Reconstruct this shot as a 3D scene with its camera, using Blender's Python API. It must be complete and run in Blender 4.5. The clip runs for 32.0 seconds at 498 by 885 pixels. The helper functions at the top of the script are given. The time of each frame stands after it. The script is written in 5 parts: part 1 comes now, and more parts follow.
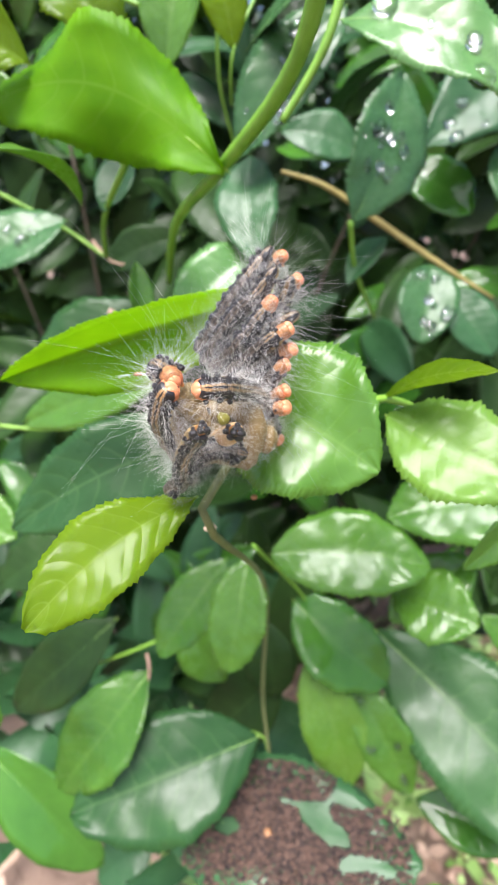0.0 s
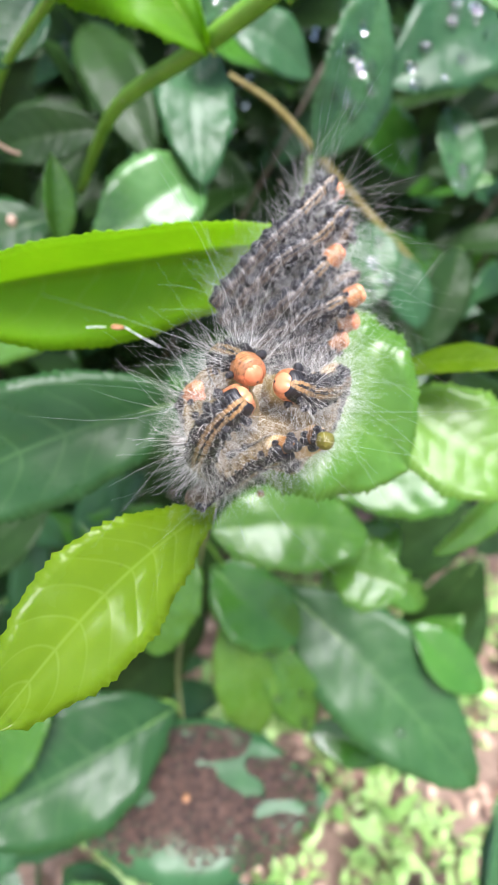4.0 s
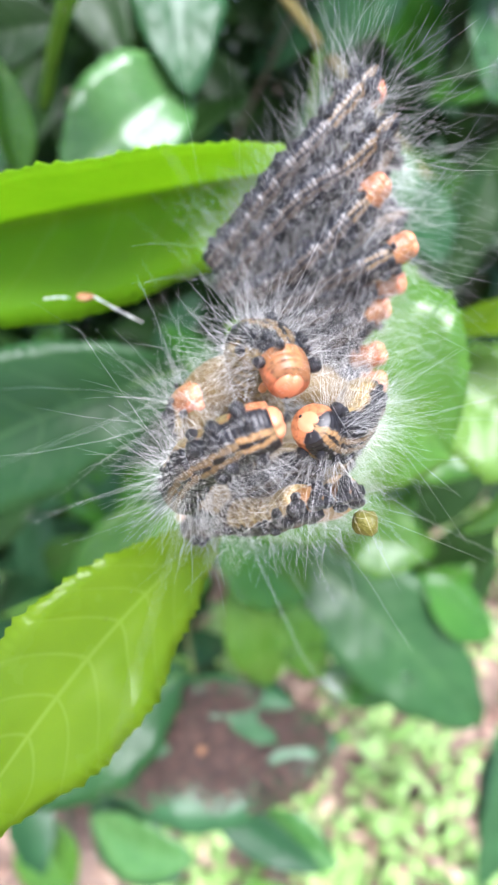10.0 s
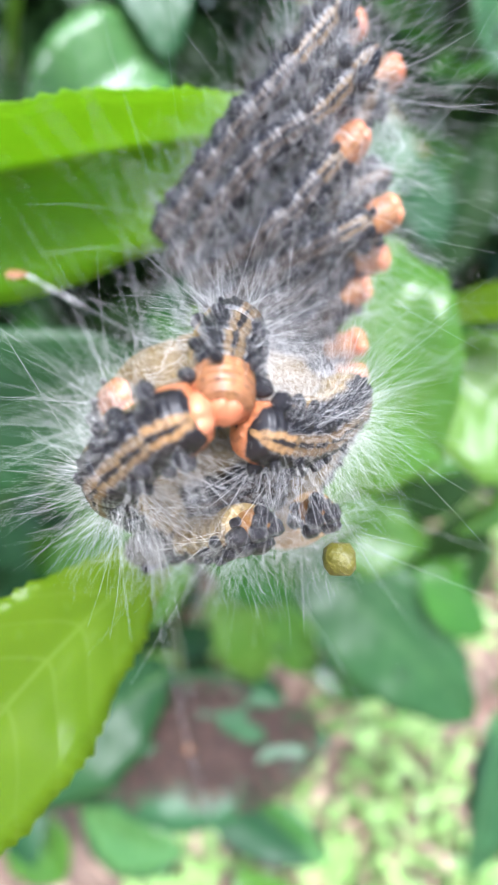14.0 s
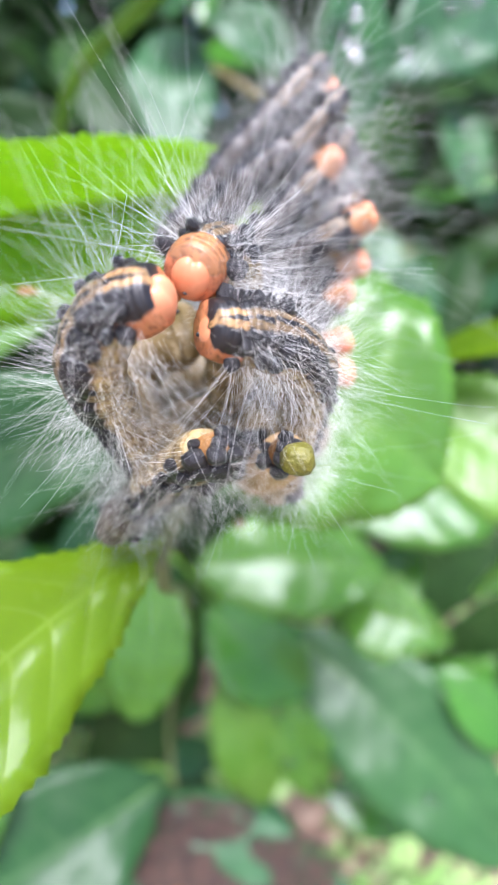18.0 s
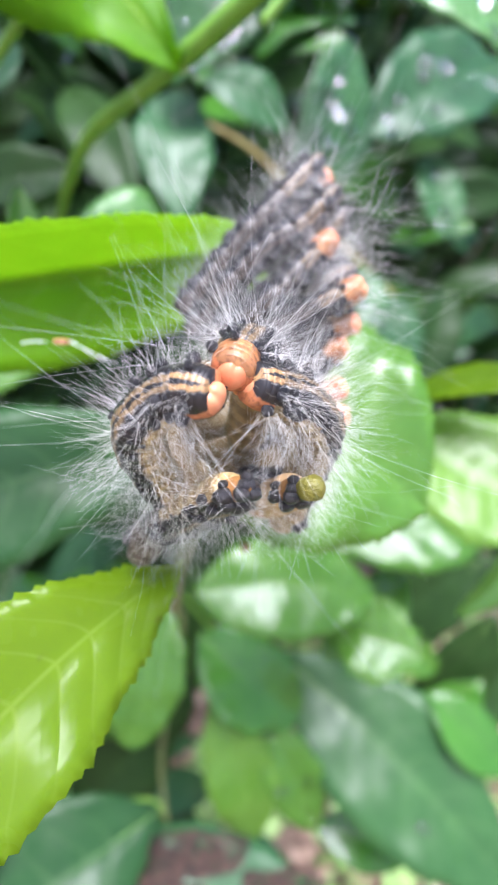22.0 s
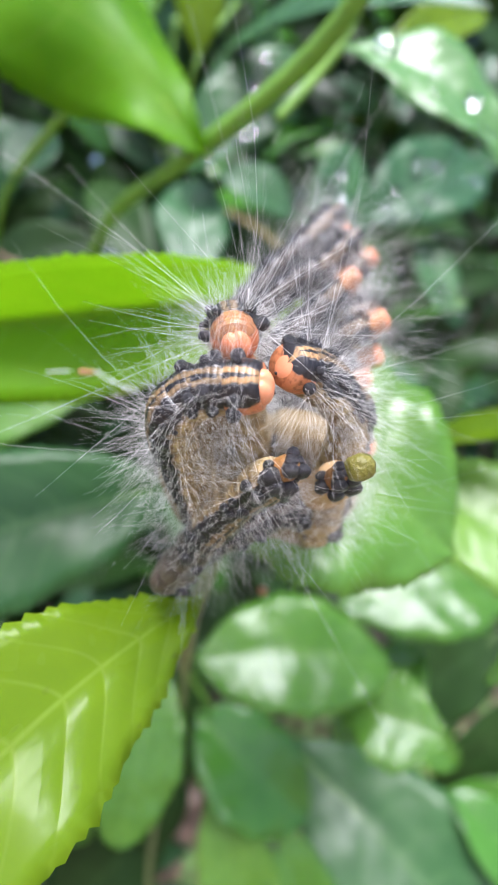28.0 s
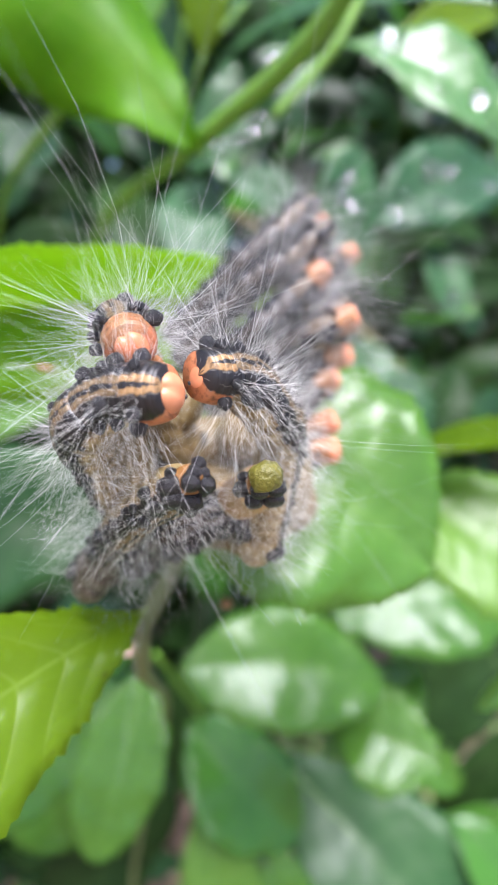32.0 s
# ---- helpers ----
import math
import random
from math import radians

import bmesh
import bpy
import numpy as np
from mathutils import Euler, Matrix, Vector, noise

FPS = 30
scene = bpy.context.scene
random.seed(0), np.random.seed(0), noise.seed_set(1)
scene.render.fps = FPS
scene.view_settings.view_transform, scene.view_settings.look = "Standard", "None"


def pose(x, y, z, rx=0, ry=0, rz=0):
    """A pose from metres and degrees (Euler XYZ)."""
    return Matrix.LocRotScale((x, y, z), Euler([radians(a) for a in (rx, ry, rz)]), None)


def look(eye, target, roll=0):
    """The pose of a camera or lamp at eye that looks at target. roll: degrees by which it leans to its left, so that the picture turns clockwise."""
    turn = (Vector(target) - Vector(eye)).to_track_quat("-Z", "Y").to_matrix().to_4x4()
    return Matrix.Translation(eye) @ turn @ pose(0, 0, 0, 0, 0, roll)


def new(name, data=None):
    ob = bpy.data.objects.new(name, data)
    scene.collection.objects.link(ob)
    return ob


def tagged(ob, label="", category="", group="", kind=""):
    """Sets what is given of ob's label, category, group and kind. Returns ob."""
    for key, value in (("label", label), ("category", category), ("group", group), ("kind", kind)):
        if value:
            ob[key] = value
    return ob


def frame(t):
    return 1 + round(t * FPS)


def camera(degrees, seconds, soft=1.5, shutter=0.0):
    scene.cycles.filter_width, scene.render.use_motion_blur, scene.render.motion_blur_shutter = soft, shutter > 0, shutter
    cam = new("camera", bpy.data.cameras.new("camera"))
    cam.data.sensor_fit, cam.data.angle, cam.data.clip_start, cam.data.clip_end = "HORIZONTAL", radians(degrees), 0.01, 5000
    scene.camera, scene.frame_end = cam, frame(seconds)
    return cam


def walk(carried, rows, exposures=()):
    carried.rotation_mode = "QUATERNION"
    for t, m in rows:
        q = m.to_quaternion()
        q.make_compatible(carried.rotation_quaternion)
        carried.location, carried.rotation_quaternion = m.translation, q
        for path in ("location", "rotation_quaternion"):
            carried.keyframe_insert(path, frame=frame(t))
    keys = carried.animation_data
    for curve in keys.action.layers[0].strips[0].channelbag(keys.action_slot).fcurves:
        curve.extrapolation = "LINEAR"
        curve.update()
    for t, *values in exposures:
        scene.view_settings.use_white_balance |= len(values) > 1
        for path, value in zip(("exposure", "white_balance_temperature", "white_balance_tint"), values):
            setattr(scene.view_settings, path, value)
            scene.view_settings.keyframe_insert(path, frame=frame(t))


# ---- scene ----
cam = camera(58.9, 32.0)
# seconds, eye in metres, yaw, pitch and roll in degrees
PATH = [
    (0, 0.00361, 0.00016, 0.50279, 0.706, -25.616, 0.384),
    (0.5, -0.01004, -0.00025, 0.50132, -2.966, -24.712, 2.784),
    (1, -0.01998, -0.00275, 0.50617, -6.195, -24.348, 4.627),
    (1.5, -0.02916, -0.00939, 0.50740, -9.075, -24.272, 6.394),
    (2, -0.03117, 0.00104, 0.50518, -11.502, -25.005, 7.695),
    (2.5, -0.02478, 0.00849, 0.50277, -14.225, -26.839, 9.318),
    (3, -0.02574, 0.01951, 0.50199, -17.074, -28.397, 11.058),
    (3.5, -0.02409, 0.02463, 0.50071, -18.570, -29.818, 11.901),
    (5.5, -0.02566, 0.03181, 0.49107, -22.388, -34.459, 13.569),
    (6, -0.02044, 0.03665, 0.49604, -22.288, -35.805, 12.994),
    (6.5, -0.01959, 0.03764, 0.49561, -21.406, -36.639, 12.450),
    (7, -0.01697, 0.03805, 0.49561, -20.646, -37.308, 12.037),
    (7.5, -0.02388, 0.04066, 0.49134, -20.928, -37.442, 11.970),
    (8, -0.02115, 0.03881, 0.48860, -20.669, -37.646, 11.707),
    (8.5, -0.01648, 0.04101, 0.49028, -20.231, -38.213, 11.666),
    (9, -0.01818, 0.04138, 0.49448, -20.746, -38.272, 11.444),
    (9.5, -0.02019, 0.04227, 0.49649, -21.103, -38.444, 11.554),
    (10, -0.02131, 0.04376, 0.49643, -21.476, -38.678, 11.870),
    (10.5, -0.01642, 0.04456, 0.49570, -21.618, -38.897, 12.097),
    (11, -0.01526, 0.04725, 0.49470, -21.785, -39.176, 12.103),
    (11.5, -0.01781, 0.04870, 0.49346, -22.281, -39.397, 12.754),
    (12, -0.01552, 0.04637, 0.49551, -21.928, -39.548, 12.630),
    (12.5, -0.01992, 0.04763, 0.49787, -22.363, -39.732, 12.535),
    (13, -0.01790, 0.04923, 0.49789, -22.211, -40.029, 12.598),
    (13.5, -0.01457, 0.04962, 0.49532, -22.113, -40.090, 12.423),
    (15.5, -0.01648, 0.04632, 0.49152, -22.675, -37.526, 12.109),
    (16, -0.01530, 0.04184, 0.48908, -21.541, -34.732, 11.535),
    (16.5, -0.01622, 0.04533, 0.48539, -20.295, -32.026, 10.875),
    (17, -0.01412, 0.04184, 0.48422, -19.030, -29.858, 10.246),
    (17.5, -0.01655, 0.04075, 0.48683, -18.045, -28.565, 10.065),
    (18, -0.01279, 0.04285, 0.48436, -17.917, -27.597, 10.199),
    (18.5, -0.01778, 0.04176, 0.48410, -18.259, -26.971, 10.674),
    (19, -0.01754, 0.03996, 0.48751, -18.389, -26.597, 10.997),
    (19.5, -0.01943, 0.03889, 0.48886, -18.699, -26.104, 11.154),
    (20, -0.02246, 0.03453, 0.48709, -18.877, -25.558, 11.144),
    (20.5, -0.01863, 0.04006, 0.48214, -18.974, -24.806, 11.129),
    (21, -0.01768, 0.03868, 0.48764, -19.262, -24.460, 11.073),
    (21.5, -0.01730, 0.04048, 0.48721, -19.315, -24.214, 10.996),
    (22, -0.01766, 0.03785, 0.48821, -19.180, -24.102, 10.797),
    (22.5, -0.01829, 0.03683, 0.48776, -19.308, -24.085, 10.720),
    (23, -0.01755, 0.03619, 0.48567, -19.117, -24.102, 10.679),
    (23.5, -0.01685, 0.03947, 0.48357, -19.157, -23.908, 10.639),
    (24, -0.01866, 0.03722, 0.48460, -19.319, -23.686, 10.706),
    (24.5, -0.01958, 0.03754, 0.48708, -19.370, -22.978, 10.702),
    (25, -0.01756, 0.03724, 0.48584, -19.267, -21.970, 10.782),
    (25.5, -0.02348, 0.02964, 0.48845, -19.714, -19.930, 10.703),
    (27.5, -0.01796, 0.03334, 0.48060, -16.957, -15.342, 10.924),
    (28, -0.01978, 0.03755, 0.48214, -17.356, -15.000, 11.097),
    (28.5, -0.01747, 0.03737, 0.48349, -17.087, -14.900, 11.087),
    (29, -0.01852, 0.03797, 0.48147, -17.194, -14.754, 11.265),
    (29.5, -0.01554, 0.03913, 0.48161, -16.920, -14.692, 11.356),
    (30, -0.01614, 0.04104, 0.47926, -17.201, -14.535, 11.591),
    (30.5, -0.01635, 0.03843, 0.48015, -16.807, -14.467, 11.587),
    (31, -0.01516, 0.03967, 0.48002, -16.394, -14.462, 11.696),
    (31.5, -0.01385, 0.04173, 0.48030, -15.937, -14.474, 11.836),
    (32, -0.01214, 0.03938, 0.48231, -15.238, -14.716, 11.930),
]
walk(cam, [(t, pose(x, y, z, 90 + pitch, 0, yaw) @ pose(0, 0, 0, 0, 0, roll)) for t, x, y, z, yaw, pitch, roll in PATH], exposures=[(0, 2.65, 6400, 16), (3, 2.6, 6300, 16), (6, 2.68, 5900, 18), (9, 2.68, 5900, 18), (12, 2.58, 5700, 15), (16, 2.62, 5700, 16), (19, 2.78, 5850, 20), (23, 2.76, 5850, 20), (28, 2.58, 6000, 19), (32, 2.52, 6000, 19)])

cam.data.dof.use_dof = True
cam.data.dof.aperture_fstop = 25.0

# ---- sky, sun and exposure ----
world = bpy.data.worlds.new("sky")
scene.world = world
world.use_nodes = True
wn = world.node_tree
sky = wn.nodes.new("ShaderNodeTexSky")
sky.sky_type, sky.sun_disc = "NISHITA", False
sky.sun_elevation, sky.sun_rotation = radians(62), radians(200)
sky.air_density, sky.dust_density = 1.0, 3.0
wn.nodes["Background"].inputs["Strength"].default_value = 0.05
wn.links.new(sky.outputs["Color"], wn.nodes["Background"].inputs["Color"])
sun_data = bpy.data.lights.new("sun", "SUN")
sun_data.energy, sun_data.angle, sun_data.color = 1.5, radians(33), (1.0, 0.985, 0.95)
sun = new("sun", sun_data)
sun.matrix_world = look((-0.3, -0.8, 3.3), (0, 0.1, 0.4))

# leaf facings turned towards the camera: on the bush's flank, and lower down
CAMWARD = Vector((-0.08, -0.84, 0.54)).normalized()
CAMWARD_LOW = Vector((-0.16, -0.62, 0.77)).normalized()


# ---- materials ----
def nodes_of(name):
    m = bpy.data.materials.new(name)
    m.use_nodes = True
    return m, m.node_tree, m.node_tree.nodes["Principled BSDF"]


def ramp(tree, source, stops, mode="LINEAR"):
    n = tree.nodes.new("ShaderNodeValToRGB")
    n.color_ramp.interpolation = mode
    while len(n.color_ramp.elements) < len(stops):
        n.color_ramp.elements.new(0.5)
    for e, (at, col) in zip(n.color_ramp.elements, stops):
        e.position, e.color = at, (*col, 1)
    tree.links.new(source, n.inputs["Fac"])
    return n.outputs["Color"]


def noise_tex(tree, scale, detail=4.0, coords="Object", rough=0.55):
    tc = tree.nodes.new("ShaderNodeTexCoord")
    n = tree.nodes.new("ShaderNodeTexNoise")
    n.inputs["Scale"].default_value, n.inputs["Detail"].default_value = scale, detail
    n.inputs["Roughness"].default_value = rough
    tree.links.new(tc.outputs[coords], n.inputs["Vector"])
    return n.outputs["Fac"]


def maths(tree, op, a, b=None, c=None):
    n = tree.nodes.new("ShaderNodeMath")
    n.operation = op
    for slot, v in zip(n.inputs, (a, b, c)):
        if v is None:
            continue
        if isinstance(v, (int, float)):
            slot.default_value = v
        else:
            tree.links.new(v, slot)
    return n.outputs[0]


def mixed(tree, fac, a, b, blend="MIX"):
    n = tree.nodes.new("ShaderNodeMix")
    n.data_type, n.blend_type = "RGBA", blend
    for slot, v in ((n.inputs["Factor"], fac), (n.inputs["A"], a), (n.inputs["B"], b)):
        if isinstance(v, (int, float)):
            slot.default_value = v
        elif isinstance(v, tuple):
            slot.default_value = (*v, 1)
        else:
            tree.links.new(v, slot)
    return n.outputs["Result"]


def bump(tree, height, strength, distance):
    n = tree.nodes.new("ShaderNodeBump")
    n.inputs["Strength"].default_value, n.inputs["Distance"].default_value = strength, distance
    tree.links.new(height, n.inputs["Height"])
    return n.outputs["Normal"]


def leaf_material(name, dark, light, vein, rough, through_light, coat=0.0, spots=0.35, glow=1.0, spec=0.40, veining=0.16, relief=0.11):
    m, t, p = nodes_of(name)
    uv = t.nodes.new("ShaderNodeUVMap")
    uv.uv_map = "leaf"
    sep = t.nodes.new("ShaderNodeSeparateXYZ")
    t.links.new(uv.outputs["UV"], sep.inputs["Vector"])
    u, v = sep.outputs["X"], sep.outputs["Y"]
    side = maths(t, "ABSOLUTE", v)
    wob = noise_tex(t, 90, 3)
    # side veins sweep forward from the midrib and curve at the margin
    sweep = maths(t, "SUBTRACT", maths(t, "MULTIPLY", u, 9.0), maths(t, "MULTIPLY", maths(t, "POWER", side, 1.5), 1.5))
    sweep = maths(t, "ADD", sweep, maths(t, "MULTIPLY", noise_tex(t, 45, 2), 1.3))
    saw = maths(t, "ABSOLUTE", maths(t, "SUBTRACT", maths(t, "FRACT", sweep), 0.5))
    line = maths(t, "SUBTRACT", 1.0, maths(t, "MULTIPLY", saw, 14.0))
    line = maths(t, "MAXIMUM", line, 0.0)
    rib = maths(t, "MAXIMUM", maths(t, "SUBTRACT", 1.0, maths(t, "MULTIPLY", side, 22.0)), 0.0)
    veins = maths(t, "MAXIMUM", maths(t, "MULTIPLY", line, maths(t, "SUBTRACT", 0.8, maths(t, "MULTIPLY", side, 0.6))), rib)
    info = t.nodes.new("ShaderNodeObjectInfo")
    patch = noise_tex(t, 55, 4)
    fac = maths(t, "ADD", maths(t, "MULTIPLY", patch, 0.8), maths(t, "MULTIPLY", info.outputs["Random"], 0.35))
    base = ramp(t, fac, [(0.25, dark), (0.85, light)])
    speck = ramp(t, noise_tex(t, 420, 2), [(0.70, (0, 0, 0)), (0.78, (1, 1, 1))])
    base = mixed(t, maths(t, "MULTIPLY", speck, spots), base, (0.06, 0.05, 0.02))
    base = mixed(t, maths(t, "MULTIPLY", veins, veining), base, vein)
    t.links.new(base, p.inputs["Base Color"])
    p.inputs["Roughness"].default_value = rough
    t.links.new(ramp(t, noise_tex(t, 130, 3), [(0.3, (rough - 0.06,) * 3), (0.75, (rough + 0.10,) * 3)]), p.inputs["Roughness"])
    p.inputs["Specular IOR Level"].default_value = spec
    p.inputs["Coat Weight"].default_value, p.inputs["Coat Roughness"].default_value = coat, 0.16
    pucker = maths(t, "ADD", maths(t, "MULTIPLY", maths(t, "POWER", maths(t, "SUBTRACT", 1.0, saw), 3.0), -relief), maths(t, "ADD", maths(t, "ADD", maths(t, "MULTIPLY", patch, 0.6), maths(t, "MULTIPLY", noise_tex(t, 120, 1), 0.12)), maths(t, "MULTIPLY", noise_tex(t, 900, 2), 0.04)))
    t.links.new(bump(t, pucker, 0.5, 0.0016), p.inputs["Normal"])
    trans = t.nodes.new("ShaderNodeBsdfTranslucent")
    soft = t.nodes.new("ShaderNodeGamma")
    soft.inputs["Gamma"].default_value = glow
    t.links.new(mixed(t, 1.0, base, (1.0, 1.0, 0.1), "MULTIPLY"), soft.inputs["Color"])
    t.links.new(soft.outputs["Color"], trans.inputs["Color"])
    mix = t.nodes.new("ShaderNodeMixShader")
    mix.inputs["Fac"].default_value = through_light
    t.links.new(p.outputs[0], mix.inputs[1])
    t.links.new(trans.outputs[0], mix.inputs[2])
    t.links.new(mix.outputs[0], t.nodes["Material Output"].inputs["Surface"])
    return m


YOUNG = leaf_material("young tea leaf", (0.075, 0.165, 0.004), (0.21, 0.34, 0.012), (0.44, 0.56, 0.13), 0.24, 0.6, 0.0, glow=0.5, spec=0.3, veining=0.24, relief=0.14)
FRESH = leaf_material("fresh tea leaf", (0.085, 0.26, 0.002), (0.22, 0.48, 0.007), (0.42, 0.58, 0.10), 0.42, 0.6, 0.0, glow=0.5, spec=0.2)
MID = leaf_material("green tea leaf", (0.038, 0.129, 0.012), (0.103, 0.250, 0.030), (0.22, 0.40, 0.08), 0.24, 0.4, 0.05, glow=0.6, spec=0.5, veining=0.26, relief=0.15)
PALE = leaf_material("pale tea leaf", (0.085, 0.212, 0.021), (0.170, 0.323, 0.051), (0.33, 0.48, 0.13), 0.27, 0.45, 0.0, glow=0.6)
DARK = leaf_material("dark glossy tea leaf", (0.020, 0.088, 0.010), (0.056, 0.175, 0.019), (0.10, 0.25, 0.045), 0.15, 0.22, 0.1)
GLOSSY = leaf_material("rain glossed tea leaf", (0.045, 0.15, 0.03), (0.11, 0.26, 0.07), (0.2, 0.36, 0.12), 0.25, 0.3, 0.05, spec=0.5)
OLD = leaf_material("old tea leaf", (0.014, 0.057, 0.020), (0.040, 0.118, 0.042), (0.08, 0.19, 0.06), 0.31, 0.2, spec=0.26)
WET = leaf_material("wet tea leaf", (0.021, 0.077, 0.024), (0.060, 0.154, 0.052), (0.13, 0.28, 0.07), 0.26, 0.2, 0.0, spec=0.3)
ASH = leaf_material("blue green tea leaf", (0.015, 0.060, 0.015), (0.038, 0.110, 0.030), (0.16, 0.30, 0.10), 0.30, 0.25, spec=0.28, veining=0.24, relief=0.18)
# darker leaf copy: the shade inside the bush is put into its colour
SHADE = leaf_material("shade dark tea leaf", (0.010, 0.026, 0.006), (0.024, 0.062, 0.013), (0.07, 0.15, 0.04), 0.34, 0.15, spec=0.15)


def plain(name, dark, light, scale, rough, relief=0.0, dist=0.001, spec=0.5, coat=0.0, island=0.0):
    m, t, p = nodes_of(name)
    n = noise_tex(t, scale, 5)
    info = t.nodes.new("ShaderNodeObjectInfo")
    chance = info.outputs["Random"]
    if island:
        chance = t.nodes.new("ShaderNodeNewGeometry").outputs["Random Per Island"]
    fac = maths(t, "ADD", maths(t, "MULTIPLY", n, 0.8 - island), maths(t, "MULTIPLY", chance, 0.3 + island))
    t.links.new(ramp(t, fac, [(0.25, dark), (0.85, light)]), p.inputs["Base Color"])
    p.inputs["Roughness"].default_value, p.inputs["Specular IOR Level"].default_value = rough, spec
    p.inputs["Coat Weight"].default_value = coat
    if relief:
        t.links.new(bump(t, noise_tex(t, scale * 3, 4), relief, dist), p.inputs["Normal"])
    return m


STEM = plain("green shoot bark", (0.09, 0.22, 0.015), (0.19, 0.38, 0.04), 120, 0.45, 0.4, 0.0005)
TWIG = plain("olive twig bark", (0.06, 0.075, 0.02), (0.15, 0.17, 0.06), 150, 0.6, 0.6, 0.0005)
RIB = plain("pale midrib", (0.14, 0.27, 0.05), (0.26, 0.42, 0.10), 200, 0.4, 0.3, 0.0002)
YOUNG_RIB = plain("yellow green midrib", (0.22, 0.38, 0.03), (0.34, 0.50, 0.07), 200, 0.4, 0.3, 0.0002)
BARK = plain("brown twig bark", (0.03, 0.024, 0.015), (0.09, 0.075, 0.045), 160, 0.7, 0.7, 0.0006)
STRAW = plain("dry stalk", (0.20, 0.15, 0.04), (0.34, 0.30, 0.10), 140, 0.6, 0.5, 0.0005)
FRASS = plain("frass pellets", (0.010, 0.006, 0.005), (0.11, 0.062, 0.042), 500, 0.7, 0.8, 0.0004, island=0.4)
PELLET = plain("olive pellet", (0.09, 0.085, 0.008), (0.22, 0.20, 0.025), 700, 0.45, 0.9, 0.0003)
RUST = plain("rusty leaf scar", (0.16, 0.06, 0.02), (0.42, 0.22, 0.10), 600, 0.6, 0.6, 0.0003)
SOIL = plain("damp soil", (0.08, 0.048, 0.035), (0.31, 0.22, 0.165), 18, 0.9, 1.0, 0.01)
LITTER = plain("dead leaf", (0.20, 0.11, 0.075), (0.52, 0.37, 0.27), 40, 0.7, 0.5, 0.002, island=0.3)
GRASS = plain("low weeds", (0.15, 0.31, 0.06), (0.42, 0.60, 0.21), 60, 0.45, island=0.25)
KNOB = plain("black wart", (0.004, 0.004, 0.005), (0.022, 0.020, 0.022), 900, 0.30, 0.9, 0.0002)
HEAD = plain("orange head shell", (0.50, 0.15, 0.06), (0.70, 0.30, 0.15), 500, 0.40, 0.2, 0.0001, 0.5)
LEG = plain("amber leg", (0.46, 0.18, 0.06), (0.70, 0.34, 0.14), 500, 0.35)


def hair_material():
    m, t, p = nodes_of("white hair")
    p.inputs["Base Color"].default_value = (0.95, 0.94, 0.90, 1)
    p.inputs["Roughness"].default_value = 0.4
    trans = t.nodes.new("ShaderNodeBsdfTranslucent")
    trans.inputs["Color"].default_value = (0.96, 0.96, 0.94, 1)
    mix = t.nodes.new("ShaderNodeMixShader")
    mix.inputs["Fac"].default_value = 0.7
    t.links.new(p.outputs[0], mix.inputs[1])
    t.links.new(trans.outputs[0], mix.inputs[2])
    t.links.new(mix.outputs[0], t.nodes["Material Output"].inputs["Surface"])
    return m


HAIR = hair_material()


